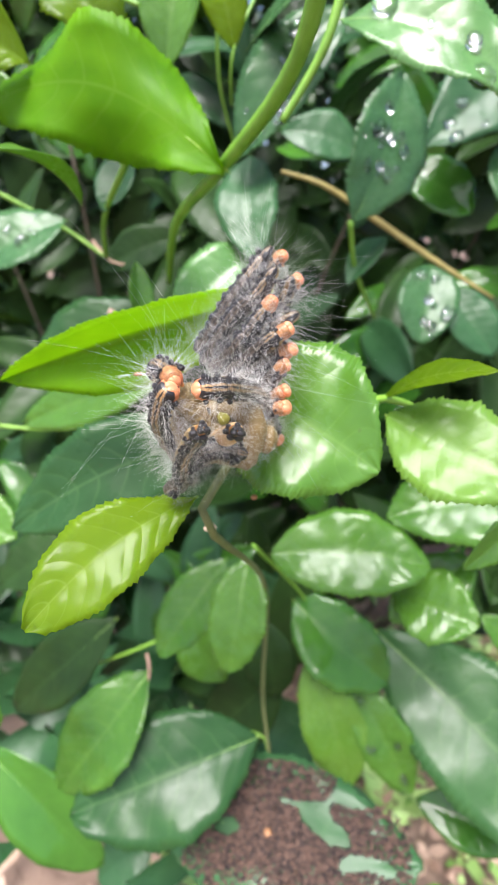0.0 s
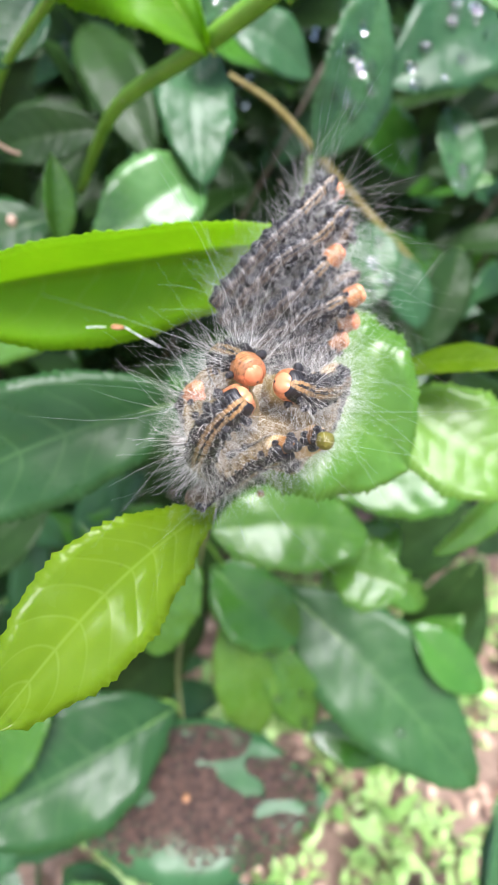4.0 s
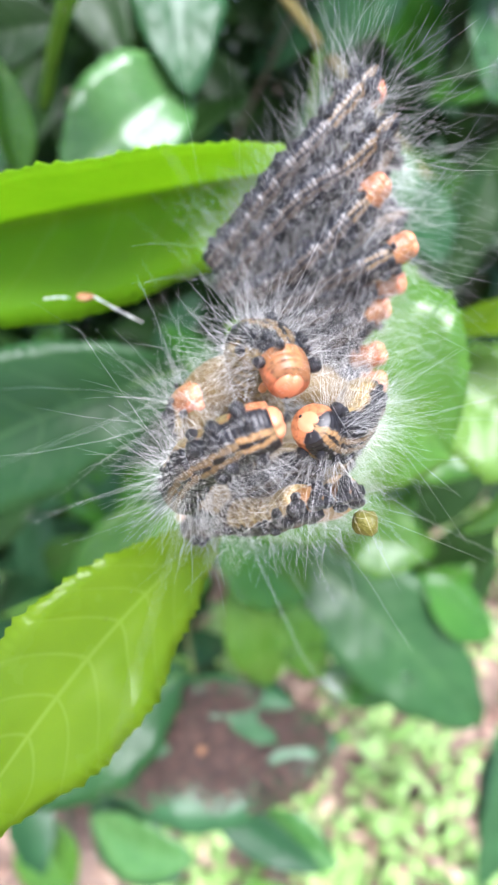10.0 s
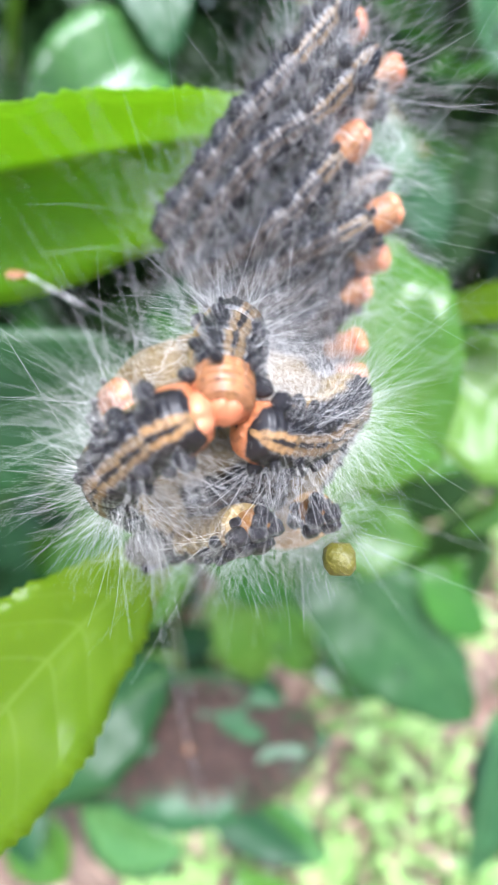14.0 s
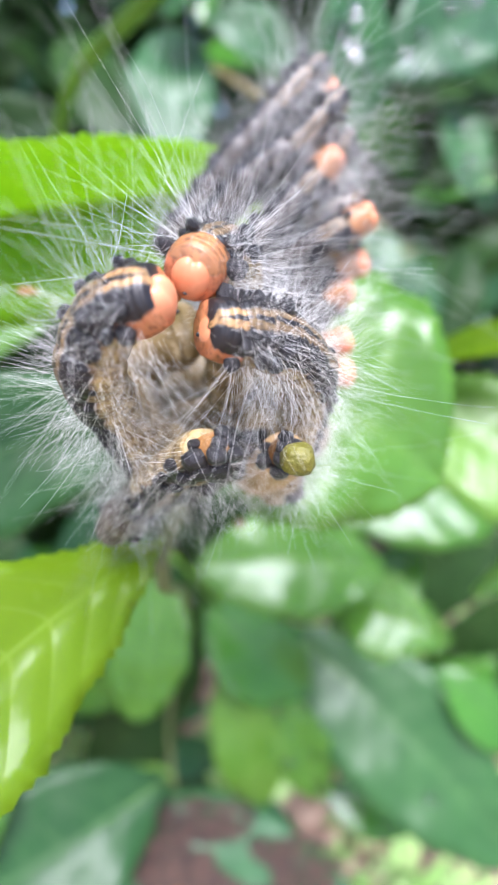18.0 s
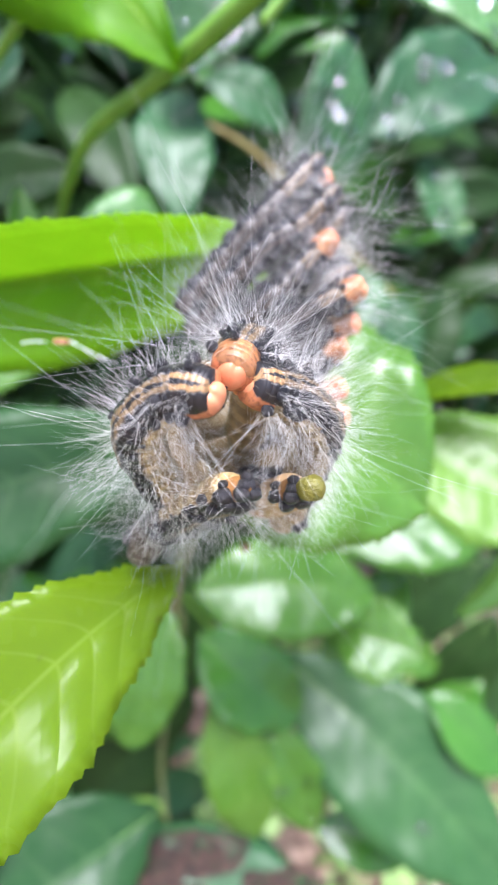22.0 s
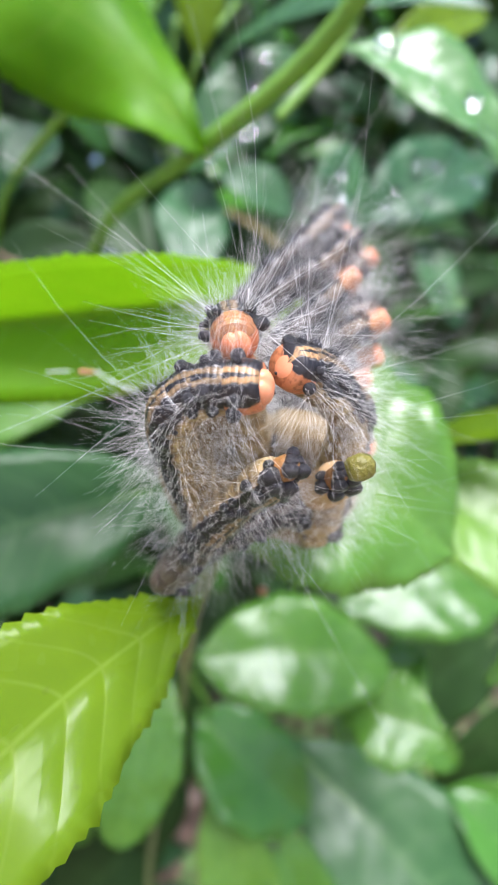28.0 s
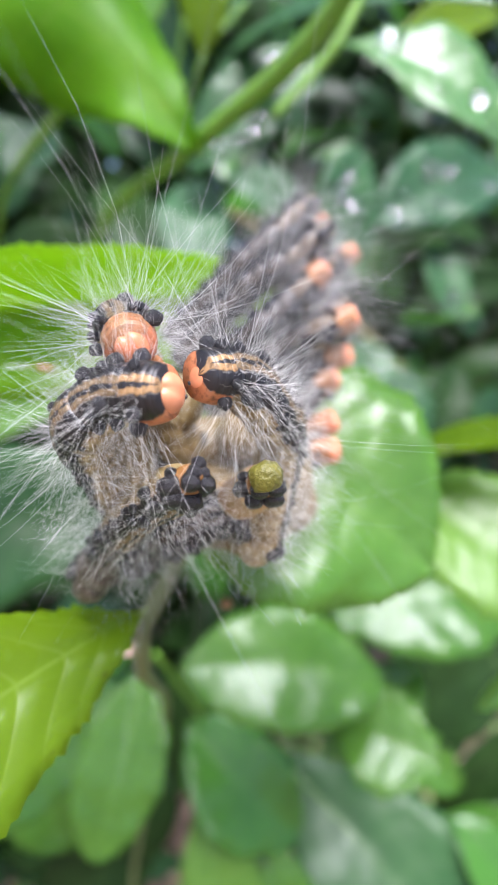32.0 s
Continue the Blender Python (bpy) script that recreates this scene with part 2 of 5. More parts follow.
def skin_material(name, back, band, flank, belly, pale=0.8):
    """Bands round the body: back stripe, broad black band with broken white lines, flank, belly."""
    m, t, p = nodes_of(name)
    tc = t.nodes.new("ShaderNodeTexCoord")
    sep = t.nodes.new("ShaderNodeSeparateXYZ")
    t.links.new(tc.outputs["Object"], sep.inputs["Vector"])
    ang = maths(t, "DIVIDE", maths(t, "ARCTAN2", maths(t, "ABSOLUTE", sep.outputs["X"]), sep.outputs["Z"]), math.pi)
    n1 = noise_tex(t, 1500, 3)
    n2 = noise_tex(t, 420, 3)
    ang = maths(t, "ADD", ang, maths(t, "MULTIPLY", maths(t, "SUBTRACT", n1, 0.5), 0.10))
    ang = maths(t, "ADD", ang, maths(t, "MULTIPLY", maths(t, "SUBTRACT", n2, 0.5), 0.16))
    col = ramp(t, ang, [(0.0, band), (0.014, band), (0.024, back), (0.095, back), (0.112, band), (0.38, band), (0.41, flank), (0.46, belly)])
    lines = ramp(t, ang, [(0.055, (0, 0, 0)), (0.062, (0.5, 0.5, 0.5)), (0.069, (0, 0, 0)), (0.108, (0, 0, 0)), (0.120, (1, 1, 1)), (0.132, (0, 0, 0)), (0.255, (0, 0, 0)), (0.265, (1, 1, 1)), (0.275, (0, 0, 0)), (0.385, (0, 0, 0)), (0.395, (0.8, 0.8, 0.8)), (0.405, (0, 0, 0))])
    broken = ramp(t, noise_tex(t, 1300, 2), [(0.47, (0, 0, 0)), (0.55, (1, 1, 1))])
    col = mixed(t, maths(t, "MULTIPLY", maths(t, "MULTIPLY", lines, broken), pale), col, (0.62, 0.60, 0.55))
    dirt = ramp(t, noise_tex(t, 2600, 2), [(0.5, (1, 1, 1)), (0.72, (0.25, 0.2, 0.16))])
    col = mixed(t, 0.8, col, dirt, "MULTIPLY")
    mottle = ramp(t, noise_tex(t, 520, 3), [(0.46, (1, 1, 1)), (0.60, (0.12, 0.10, 0.09))])
    col = mixed(t, 0.55 if pale > 0.5 else 0.08, col, mottle, "MULTIPLY")
    t.links.new(col, p.inputs["Base Color"])
    p.inputs["Roughness"].default_value = 0.42
    p.inputs["Subsurface Weight"].default_value = 0.15
    p.inputs["Subsurface Radius"].default_value = (0.0012, 0.0007, 0.0004)
    # fine rings of wrinkles round the body
    rings = maths(t, "ABSOLUTE", maths(t, "SINE", maths(t, "ADD", maths(t, "MULTIPLY", sep.outputs["Y"], 5200.0), maths(t, "MULTIPLY", n2, 3.0))))
    t.links.new(bump(t, maths(t, "ADD", maths(t, "MULTIPLY", n1, 0.7), maths(t, "POWER", rings, 0.5)), 0.28, 0.00025), p.inputs["Normal"])
    return m


BODY = skin_material("striped skin", (0.19, 0.125, 0.055), (0.010, 0.009, 0.010), (0.20, 0.125, 0.05), (0.36, 0.265, 0.115))
GREY = skin_material("dark striped skin", (0.07, 0.052, 0.035), (0.008, 0.008, 0.010), (0.07, 0.05, 0.035), (0.085, 0.065, 0.045), 1.0)
THORAX = skin_material("orange striped skin", (0.36, 0.17, 0.06), (0.30, 0.13, 0.05), (0.44, 0.15, 0.06), (0.48, 0.17, 0.075), 0.2)
COLLAR = skin_material("orange and black neck skin", (0.34, 0.20, 0.08), (0.012, 0.010, 0.010), (0.46, 0.17, 0.07), (0.50, 0.19, 0.08), 0.3)
AMBER = plain("amber skin", (0.10, 0.05, 0.015), (0.36, 0.17, 0.045), 900, 0.5, 0.6, 0.0003)
BELLY = plain("soft tan belly skin", (0.085, 0.056, 0.015), (0.20, 0.137, 0.047), 420, 0.5, 0.8, 0.0004)
FLESH = plain("pale fleshy skin", (0.34, 0.21, 0.09), (0.52, 0.36, 0.18), 500, 0.5, 0.7, 0.0003)
TIP = plain("tan skin", (0.17, 0.10, 0.055), (0.40, 0.25, 0.15), 700, 0.5, 0.6, 0.0003)

# ---- builders ----
rng = random.Random(7)


def link(name, bm_or_mesh, materials, parent=None, smooth=True):
    if isinstance(bm_or_mesh, bpy.types.Mesh):
        me = bm_or_mesh
    else:
        me = bpy.data.meshes.new(name)
        bm_or_mesh.to_mesh(me)
        bm_or_mesh.free()
        if smooth:
            me.polygons.foreach_set("use_smooth", [True] * len(me.polygons))
        for m in materials:
            me.materials.append(m)
    ob = new(name, me)
    ob.parent = parent
    return ob


def part(name, bm, material, parent, label=""):
    ob = link(name, bm, [material], parent)
    return tagged(ob, label) if label else ob


def blade_profile(u, rounded):
    if rounded == 2:
        return max(0.0, math.sin(math.pi * u ** 1.22)) ** 0.72
    if rounded:
        return max(0.0, math.sin(math.pi * min(1.0, u ** 0.95))) ** 0.62
    return max(0.0, math.sin(math.pi * u ** 1.0)) ** 0.72 * (1.0 - 0.12 * max(0.0, u - 0.55) / 0.45)


def blade_bm(length, width, cup, bow, teeth, wave, rounded, rows, cols, seed, arc=0.0):
    """A leaf blade along +Y with its face to +Z, about 0.25 mm thick, with toothed margins."""
    r = random.Random(seed)
    ph1, ph2, ph3 = r.uniform(0, 6), r.uniform(0, 6), r.uniform(-0.08, 0.08)
    skew = r.uniform(-0.05, 0.05) + arc
    bm = bmesh.new()
    uvl = bm.loops.layers.uv.new("leaf")
    sides = []
    tags = {}
    for thick in (0.00013, -0.00013):
        grid = []
        for i in range(rows + 1):
            u = i / rows
            half = 0.5 * width * blade_profile(min(max(u, 0.012), 0.994), rounded)
            line = []
            for j in range(cols + 1):
                v = 2 * j / cols - 1
                h = half
                if teeth and 0.08 < u < 0.97 and j in (0, cols):
                    h += width * (0.95 / teeth) * (0.3 + ((u * teeth + ph1) % 1.0) ** 1.5) * (1 + 0.45 * math.sin(7.3 * math.floor(u * teeth + ph1) + j))
                y = u * length
                x = v * h + skew * length * math.sin(math.pi * u)
                z = bow * length * 4 * u * (1 - u) + cup * half * abs(v) ** (1.35 if abs(cup) < 0.5 else 1.08)
                z += wave * width * (abs(v) ** 2) * math.sin(u * 11 + ph1 + (2 if v > 0 else 0))
                z += 0.012 * width * math.sin(u * 27 + ph2 + 3 * abs(v)) * abs(v) + ph3 * v * half
                z -= 0.02 * width * math.exp(-(v * 9) ** 2)
                vert = bm.verts.new((x, y, z + thick))
                tags[vert] = (u, v)
                line.append(vert)
            grid.append(line)
        sides.append(grid)
    top, low = sides
    for i in range(rows):
        for j in range(cols):
            bm.faces.new((top[i][j], top[i][j + 1], top[i + 1][j + 1], top[i + 1][j]))
            bm.faces.new((low[i][j], low[i + 1][j], low[i + 1][j + 1], low[i][j + 1]))
        bm.faces.new((top[i][0], top[i + 1][0], low[i + 1][0], low[i][0]))
        bm.faces.new((top[i][cols], low[i][cols], low[i + 1][cols], top[i + 1][cols]))
    for j in range(cols):
        bm.faces.new((top[0][j], low[0][j], low[0][j + 1], top[0][j + 1]))
        bm.faces.new((top[rows][j], top[rows][j + 1], low[rows][j + 1], low[rows][j]))
    for f in bm.faces:
        for lo in f.loops:
            lo[uvl].uv = tags[lo.vert]
    return bm


def tube_bm(points, radii, sides=8, cap=True):
    bm = bmesh.new()
    rings = []
    n = len(points)
    side = Vector((1, 0.3, 0.2))
    for i, p in enumerate(points):
        d = (points[min(i + 1, n - 1)] - points[max(i - 1, 0)]).normalized()
        a = d.cross(side)
        if a.length < 1e-4:
            a = d.cross(Vector((0, 0, 1)))
        a.normalize()
        b = d.cross(a)
        rings.append([bm.verts.new(p + radii[i] * (math.cos(2 * math.pi * k / sides) * a + math.sin(2 * math.pi * k / sides) * b)) for k in range(sides)])
    for r0, r1 in zip(rings, rings[1:]):
        for k in range(sides):
            bm.faces.new((r0[k], r0[(k + 1) % sides], r1[(k + 1) % sides], r1[k]))
    if cap:
        bm.faces.new(rings[0][::-1])
        bm.faces.new(rings[-1])
    return bm


def smooth_line(points, count):
    """count points along a Catmull-Rom curve through points."""
    pts = [Vector(p) for p in points]
    pts = [2 * pts[0] - pts[1]] + pts + [2 * pts[-1] - pts[-2]]
    fine = []
    for a, b, c, d in zip(pts, pts[1:], pts[2:], pts[3:]):
        for k in range(16):
            t = k / 16
            fine.append(0.5 * (2 * b + (c - a) * t + (2 * a - 5 * b + 4 * c - d) * t * t + (3 * b - a - 3 * c + d) * t ** 3))
    fine.append(pts[-2])
    run = [0.0]
    for a, b in zip(fine, fine[1:]):
        run.append(run[-1] + (b - a).length)
    out = []
    k = 0
    for i in range(count):
        s = run[-1] * i / (count - 1)
        while k < len(run) - 2 and run[k + 1] < s:
            k += 1
        f = (s - run[k]) / max(run[k + 1] - run[k], 1e-9)
        out.append(fine[k].lerp(fine[k + 1], min(max(f, 0), 1)))
    return out, run[-1]


def lump(bm, at, size, mat, seed, squash=1.0):
    r = random.Random(seed)
    got = bmesh.ops.create_icosphere(bm, subdivisions=2, radius=1.0)
    for v in got["verts"]:
        n = v.co.normalized()
        v.co = Vector(at) + Vector((n.x, n.y, n.z * squash)) * size * (1 + 0.13 * r.uniform(-1, 1))
    for f in {f for v in got["verts"] for f in v.link_faces}:
        f.material_index = mat


def facing(base, along, face, roll=0.0):
    """A pose with +Y along and +Z as near face as can be."""
    y = along.normalized()
    z = (face - face.dot(y) * y).normalized()
    x = y.cross(z)
    m = Matrix((x, y, z)).transposed().to_4x4()
    m.translation = base
    return m @ Matrix.Rotation(radians(roll), 4, "Y")


# ---- the tea bush ----
bush = tagged(new("tea_bush"), "wet tea bush with glossy toothed green leaves", "bush")
count = [0]
SHAPES = {}


def leaf(base, tip, width, material, cup=0.15, bow=0.05, roll=0, teeth=0, wave=0.02, round=0, face=None, arc=0.0):
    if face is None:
        face = CAMWARD_LOW if base[2] < 0.42 else CAMWARD
    b, e = Vector(base), Vector(tip)
    count[0] += 1
    length = (e - b).length
    bm = blade_bm(length, width, cup, bow, teeth, wave, round, max(20, int(teeth * 2.6)), 10, count[0], arc)
    ob = link("leaf", bm, [material], bush)
    ob.matrix_basis = facing(b, e - b, Vector(face), roll)
    SHAPES[ob.name] = (length, width, cup, bow, round)
    rib = [Vector((0, -0.02 * length + u * 1.0 * length, bow * length * 4 * max(u, 0) * (1 - u) - 0.0002 - 0.02 * width)) for u in (0.0, 0.15, 0.3, 0.45, 0.6, 0.75, 0.88, 0.97)]
    r = 0.0024 * width + 0.00009
    skew = random.Random(count[0])
    skew.uniform(0, 6), skew.uniform(0, 6), skew.uniform(-0.08, 0.08)
    k = skew.uniform(-0.05, 0.05) + arc
    for p in rib:
        p.x = k * length * math.sin(math.pi * min(max(p.y / length, 0), 1))
    m = part("midrib", tube_bm(rib, [r * f for f in (1.5, 1.3, 1.1, 0.95, 0.8, 0.65, 0.45, 0.2)], 6), material if abs(cup) > 0.5 else YOUNG_RIB if material in (YOUNG, FRESH, PALE) else RIB, ob, "raised pale green midrib")
    return ob


def stem(points, radius, material=STEM):
    pts, _ = smooth_line(points, 24)
    r = random.Random(len(points) * 7)
    part("stem", tube_bm(pts, [radius * (1.15 - 0.3 * i / 23 + r.uniform(-0.06, 0.06)) for i in range(24)], 10), material, bush)


leaf((0.0121, 0.1162, 0.4890), (-0.0645, 0.1131, 0.4663), 0.0208, FRESH, cup=0.9, bow=-0.02, teeth=46, wave=0.05, face=(-0.08, -0.96, -0.28), arc=0.03)
leaf((-0.0037, 0.1069, 0.4665), (0.0320, 0.0874, 0.4540), 0.0370, MID, cup=0.12, bow=0.05, teeth=34, wave=0.05)
leaf((-0.0088, 0.0800, 0.4512), (-0.0370, 0.0560, 0.4382), 0.0162, YOUNG, cup=0.10, bow=0.05, teeth=27, wave=0.05, round=2, arc=0.05)
leaf((0.0395, 0.1153, 0.4620), (0.0568, 0.0942, 0.4756), 0.0080, YOUNG, cup=0.2, bow=0.08, teeth=24, face=(0, -0.6, 0.8))
# the paler green on this leaf stands in for white sky glare
side_glare = leaf((0.0402, 0.1132, 0.4575), (0.0692, 0.0859, 0.4506), 0.0257, PALE, cup=0.12, bow=0.04, teeth=24, face=(-0.42, -0.56, 0.7))
leaf((0.0852, 0.1052, 0.4423), (0.0633, 0.0982, 0.4165), 0.0094, MID, cup=0.4, bow=0.05, teeth=20)
leaf((0.0117, 0.1466, 0.3809), (0.0740, 0.1377, 0.3836), 0.0338, MID, cup=0.10, bow=0.05, teeth=30, round=1, face=(-0.15, -0.62, 0.77))
leaf((0.0991, 0.1515, 0.3761), (0.0630, 0.1388, 0.3519), 0.0246, MID, cup=0.2, bow=0.06, teeth=24)
leaf((0.1252, 0.1492, 0.4137), (0.0594, 0.1534, 0.3952), 0.0407, MID, cup=0.12, bow=0.05, teeth=30)
leaf((0.0012, 0.1585, 0.3682), (-0.0067, 0.1304, 0.3289), 0.0243, MID, cup=0.25, bow=0.08, teeth=20, round=1)
leaf((-0.0092, 0.1670, 0.3601), (-0.0394, 0.1423, 0.3229), 0.0255, MID, cup=0.15, bow=0.05, teeth=24)
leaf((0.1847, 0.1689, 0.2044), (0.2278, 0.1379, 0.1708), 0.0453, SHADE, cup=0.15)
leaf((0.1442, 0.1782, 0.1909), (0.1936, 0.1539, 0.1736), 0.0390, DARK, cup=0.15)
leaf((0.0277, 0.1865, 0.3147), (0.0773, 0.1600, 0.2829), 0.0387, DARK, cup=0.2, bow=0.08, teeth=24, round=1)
leaf((0.0341, 0.1697, 0.2866), (0.0588, 0.1356, 0.2298), 0.0319, PALE, cup=0.12, bow=0.06, teeth=26)
glossy = leaf((0.0588, 0.1672, 0.2774), (0.0919, 0.1360, 0.2265), 0.0267, MID, cup=0.25, bow=0.08, teeth=24)
big_right = leaf((0.0812, 0.1976, 0.2791), (0.1755, 0.0920, 0.2326), 0.0680, ASH, cup=0.10, bow=0.05, teeth=36, face=(-0.1, -0.78, 0.62))
leaf((-0.0464, 0.1467, 0.3067), (-0.0879, 0.1186, 0.2593), 0.0363, MID, cup=0.25, bow=0.08, teeth=32)
leaf((0.0070, 0.1345, 0.2758), (-0.0790, 0.1080, 0.2601), 0.0508, ASH, cup=0.12, bow=0.06, teeth=38, wave=0.04)
big_left = leaf((-0.0054, 0.1326, 0.4433), (-0.0763, 0.1188, 0.4130), 0.0309, ASH, cup=0.12, bow=0.06, teeth=34)
leaf((-0.0315, 0.1821, 0.4487), (-0.1039, 0.1882, 0.4205), 0.0225, MID, cup=0.15, bow=0.06, teeth=26)
leaf((-0.1080, 0.1276, 0.3956), (-0.0854, 0.0960, 0.3438), 0.0234, MID, cup=0.15, bow=0.05, teeth=34)
leaf((-0.1303, 0.1320, 0.2664), (-0.0719, 0.1097, 0.2071), 0.0330, DARK, cup=0.2, bow=0.08, round=1)
leaf((-0.1108, 0.1488, 0.4051), (-0.0876, 0.1363, 0.3952), 0.0193, MID, cup=0.1, bow=0.08, teeth=22)
# five leaves further back, the shade there put into their dark green
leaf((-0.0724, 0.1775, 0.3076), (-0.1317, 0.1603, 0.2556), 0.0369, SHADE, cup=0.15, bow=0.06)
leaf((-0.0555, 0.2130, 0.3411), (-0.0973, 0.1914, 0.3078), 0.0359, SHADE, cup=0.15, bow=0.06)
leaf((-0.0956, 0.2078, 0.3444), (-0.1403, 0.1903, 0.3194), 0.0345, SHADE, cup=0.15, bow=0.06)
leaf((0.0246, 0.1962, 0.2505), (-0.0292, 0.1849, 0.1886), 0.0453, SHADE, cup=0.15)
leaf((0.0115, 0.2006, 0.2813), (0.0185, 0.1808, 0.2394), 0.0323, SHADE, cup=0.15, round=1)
leaf((-0.0377, 0.1970, 0.2858), (-0.0124, 0.1800, 0.2546), 0.0311, MID, cup=0.2)
leaf((-0.0068, 0.1624, 0.5198), (-0.0908, 0.1833, 0.5402), 0.0350, FRESH, cup=-0.2, bow=0.05, roll=-25, teeth=40, wave=0.16, arc=0.13)
leaf((0.0004, 0.2452, 0.5343), (0.0026, 0.2107, 0.4905), 0.0267, OLD, cup=0.15, bow=0.05, teeth=22)
leaf((0.0041, 0.2216, 0.4955), (-0.0334, 0.2015, 0.4665), 0.0289, GLOSSY, cup=0.2, bow=0.06, teeth=20)
wet1 = leaf((0.0478, 0.2266, 0.5072), (0.0700, 0.2541, 0.5680), 0.0358, WET, cup=0.15, bow=0.05, teeth=26, face=(0.35, -0.9, 0.25))
wet2 = leaf((0.1670, 0.2861, 0.5912), (0.0862, 0.2608, 0.5404), 0.0461, OLD, cup=0.15, bow=0.05, teeth=26)
leaf((0.0616, 0.2942, 0.5425), (0.0167, 0.2962, 0.5532), 0.0281, OLD, cup=0.15, bow=0.05)
wet3 = leaf((0.0384, 0.2364, 0.5845), (-0.0048, 0.2280, 0.5316), 0.0312, WET, cup=0.2, bow=0.06, teeth=26)
droop = leaf((0.0301, 0.1833, 0.5631), (0.0812, 0.1612, 0.5389), 0.0250, GLOSSY, cup=0.12, bow=0.10, teeth=36, wave=0.06, face=(-0.25, -0.85, 0.47))
leaf((-0.0002, 0.2473, 0.5751), (0.0715, 0.1761, 0.5814), 0.0185, WET, cup=0.2, bow=0.10, teeth=36, face=(0, -0.86, 0.5))
leaf((0.0960, 0.2199, 0.6107), (0.0498, 0.2017, 0.5718), 0.0193, YOUNG, cup=0.4, bow=0.05)
leaf((-0.0063, 0.2286, 0.5689), (-0.0187, 0.2285, 0.6022), 0.0193, YOUNG, cup=0.35, bow=0.06)
leaf((-0.0444, 0.2024, 0.5630), (-0.0724, 0.2053, 0.5870), 0.0258, YOUNG, cup=0.3, bow=0.08, teeth=20)
leaf((-0.0374, 0.2474, 0.5665), (-0.0259, 0.2573, 0.6152), 0.0275, MID, cup=0.35, bow=0.08)
leaf((-0.0694, 0.1774, 0.5505), (-0.0997, 0.1746, 0.5616), 0.0225, YOUNG, cup=0.3, bow=0.1, wave=0.08)
leaf((-0.1054, 0.1919, 0.5496), (-0.0736, 0.1927, 0.5347), 0.0159, MID, cup=0.3, bow=0.1)
leaf((-0.0658, 0.1031, 0.5215), (-0.0521, 0.1026, 0.5165), 0.0069, PALE, cup=0.3, bow=0.12, teeth=14)
leaf((-0.0517, 0.1571, 0.5102), (-0.0622, 0.1300, 0.5209), 0.0096, MID, cup=0.5, bow=0.12, roll=30, teeth=16)
leaf((-0.0517, 0.2219, 0.5313), (-0.0607, 0.2074, 0.5095), 0.0168, OLD, cup=0.2)
left_wet = leaf((-0.0889, 0.2370, 0.5070), (-0.1307, 0.2204, 0.4850), 0.0289, WET, cup=0.15, teeth=22)
leaf((-0.0443, 0.1911, 0.4654), (-0.0465, 0.1975, 0.4911), 0.0108, MID, cup=0.5, roll=40)
leaf((-0.0513, 0.2266, 0.4690), (-0.1068, 0.2108, 0.4331), 0.0362, ASH, cup=0.15, teeth=26)
leaf((-0.0329, 0.2393, 0.5012), (-0.0757, 0.2420, 0.4848), 0.0228, SHADE, cup=0.2)
leaf((0.0695, 0.2497, 0.5000), (0.0490, 0.2313, 0.4789), 0.0156, OLD, cup=0.4, roll=20)
round_wet = leaf((0.0944, 0.2467, 0.4873), (0.0857, 0.2209, 0.4527), 0.0307, WET, cup=0.15, round=1)
leaf((0.1052, 0.2459, 0.4758), (0.1258, 0.2246, 0.4462), 0.0254, OLD, cup=0.15, round=1)
far_wet = leaf((0.1296, 0.2739, 0.5432), (0.1400, 0.2505, 0.5063), 0.0269, WET, cup=0.15, round=1)
leaf((0.0882, 0.2922, 0.5371), (0.1203, 0.2716, 0.5118), 0.0302, DARK, cup=0.15, round=1)
leaf((0.1546, 0.2552, 0.4840), (0.1370, 0.2283, 0.4328), 0.0297, SHADE, cup=0.2, round=1)
leaf((0.1067, 0.1525, 0.1863), (0.1594, 0.1289, 0.1833), 0.0302, DARK, cup=0.15)
leaf((0.0605, 0.1635, 0.1872), (0.0886, 0.1283, 0.1408), 0.0365, OLD, cup=0.15)
leaf((0.1739, 0.2063, 0.2841), (0.1349, 0.2188, 0.3022), 0.0269, SHADE, cup=0.2)
leaf((0.1781, 0.1792, 0.2740), (0.1396, 0.1940, 0.2973), 0.0251, MID, cup=0.2)
leaf((-0.0501, 0.1426, 0.0577), (0.0105, 0.0812, 0.0795), 0.0451, OLD, cup=0.1)
leaf((0.0203, 0.1253, 0.1325), (0.0945, 0.0601, 0.1251), 0.0260, OLD, cup=0.2)
leaf((-0.1008, 0.1541, 0.0164), (-0.0679, 0.1025, -0.0256), 0.0461, MID, cup=0.2)
leaf((0.0626, 0.1203, 0.0838), (0.1140, 0.1338, 0.1218), 0.0261, MID, cup=0.2)
leaf((0.2313, 0.1010, 0.2006), (0.2013, 0.0284, 0.1072), 0.0346, OLD, cup=0.15)
leaf((0.1498, 0.1576, 0.2886), (0.1867, 0.1238, 0.2679), 0.0300, DARK, cup=0.2)
leaf((0.0647, 0.0755, 0.0043), (0.1248, 0.0295, -0.0193), 0.0415, MID, cup=0.2)
leaf((-0.1070, 0.1518, 0.0733), (-0.0683, 0.1645, 0.0892), 0.0374, OLD, cup=0.2)
# low filler leaves: shade between brighter leaves is painted into their dark green
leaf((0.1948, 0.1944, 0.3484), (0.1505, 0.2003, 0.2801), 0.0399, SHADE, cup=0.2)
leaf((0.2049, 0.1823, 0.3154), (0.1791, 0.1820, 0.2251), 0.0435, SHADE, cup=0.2)
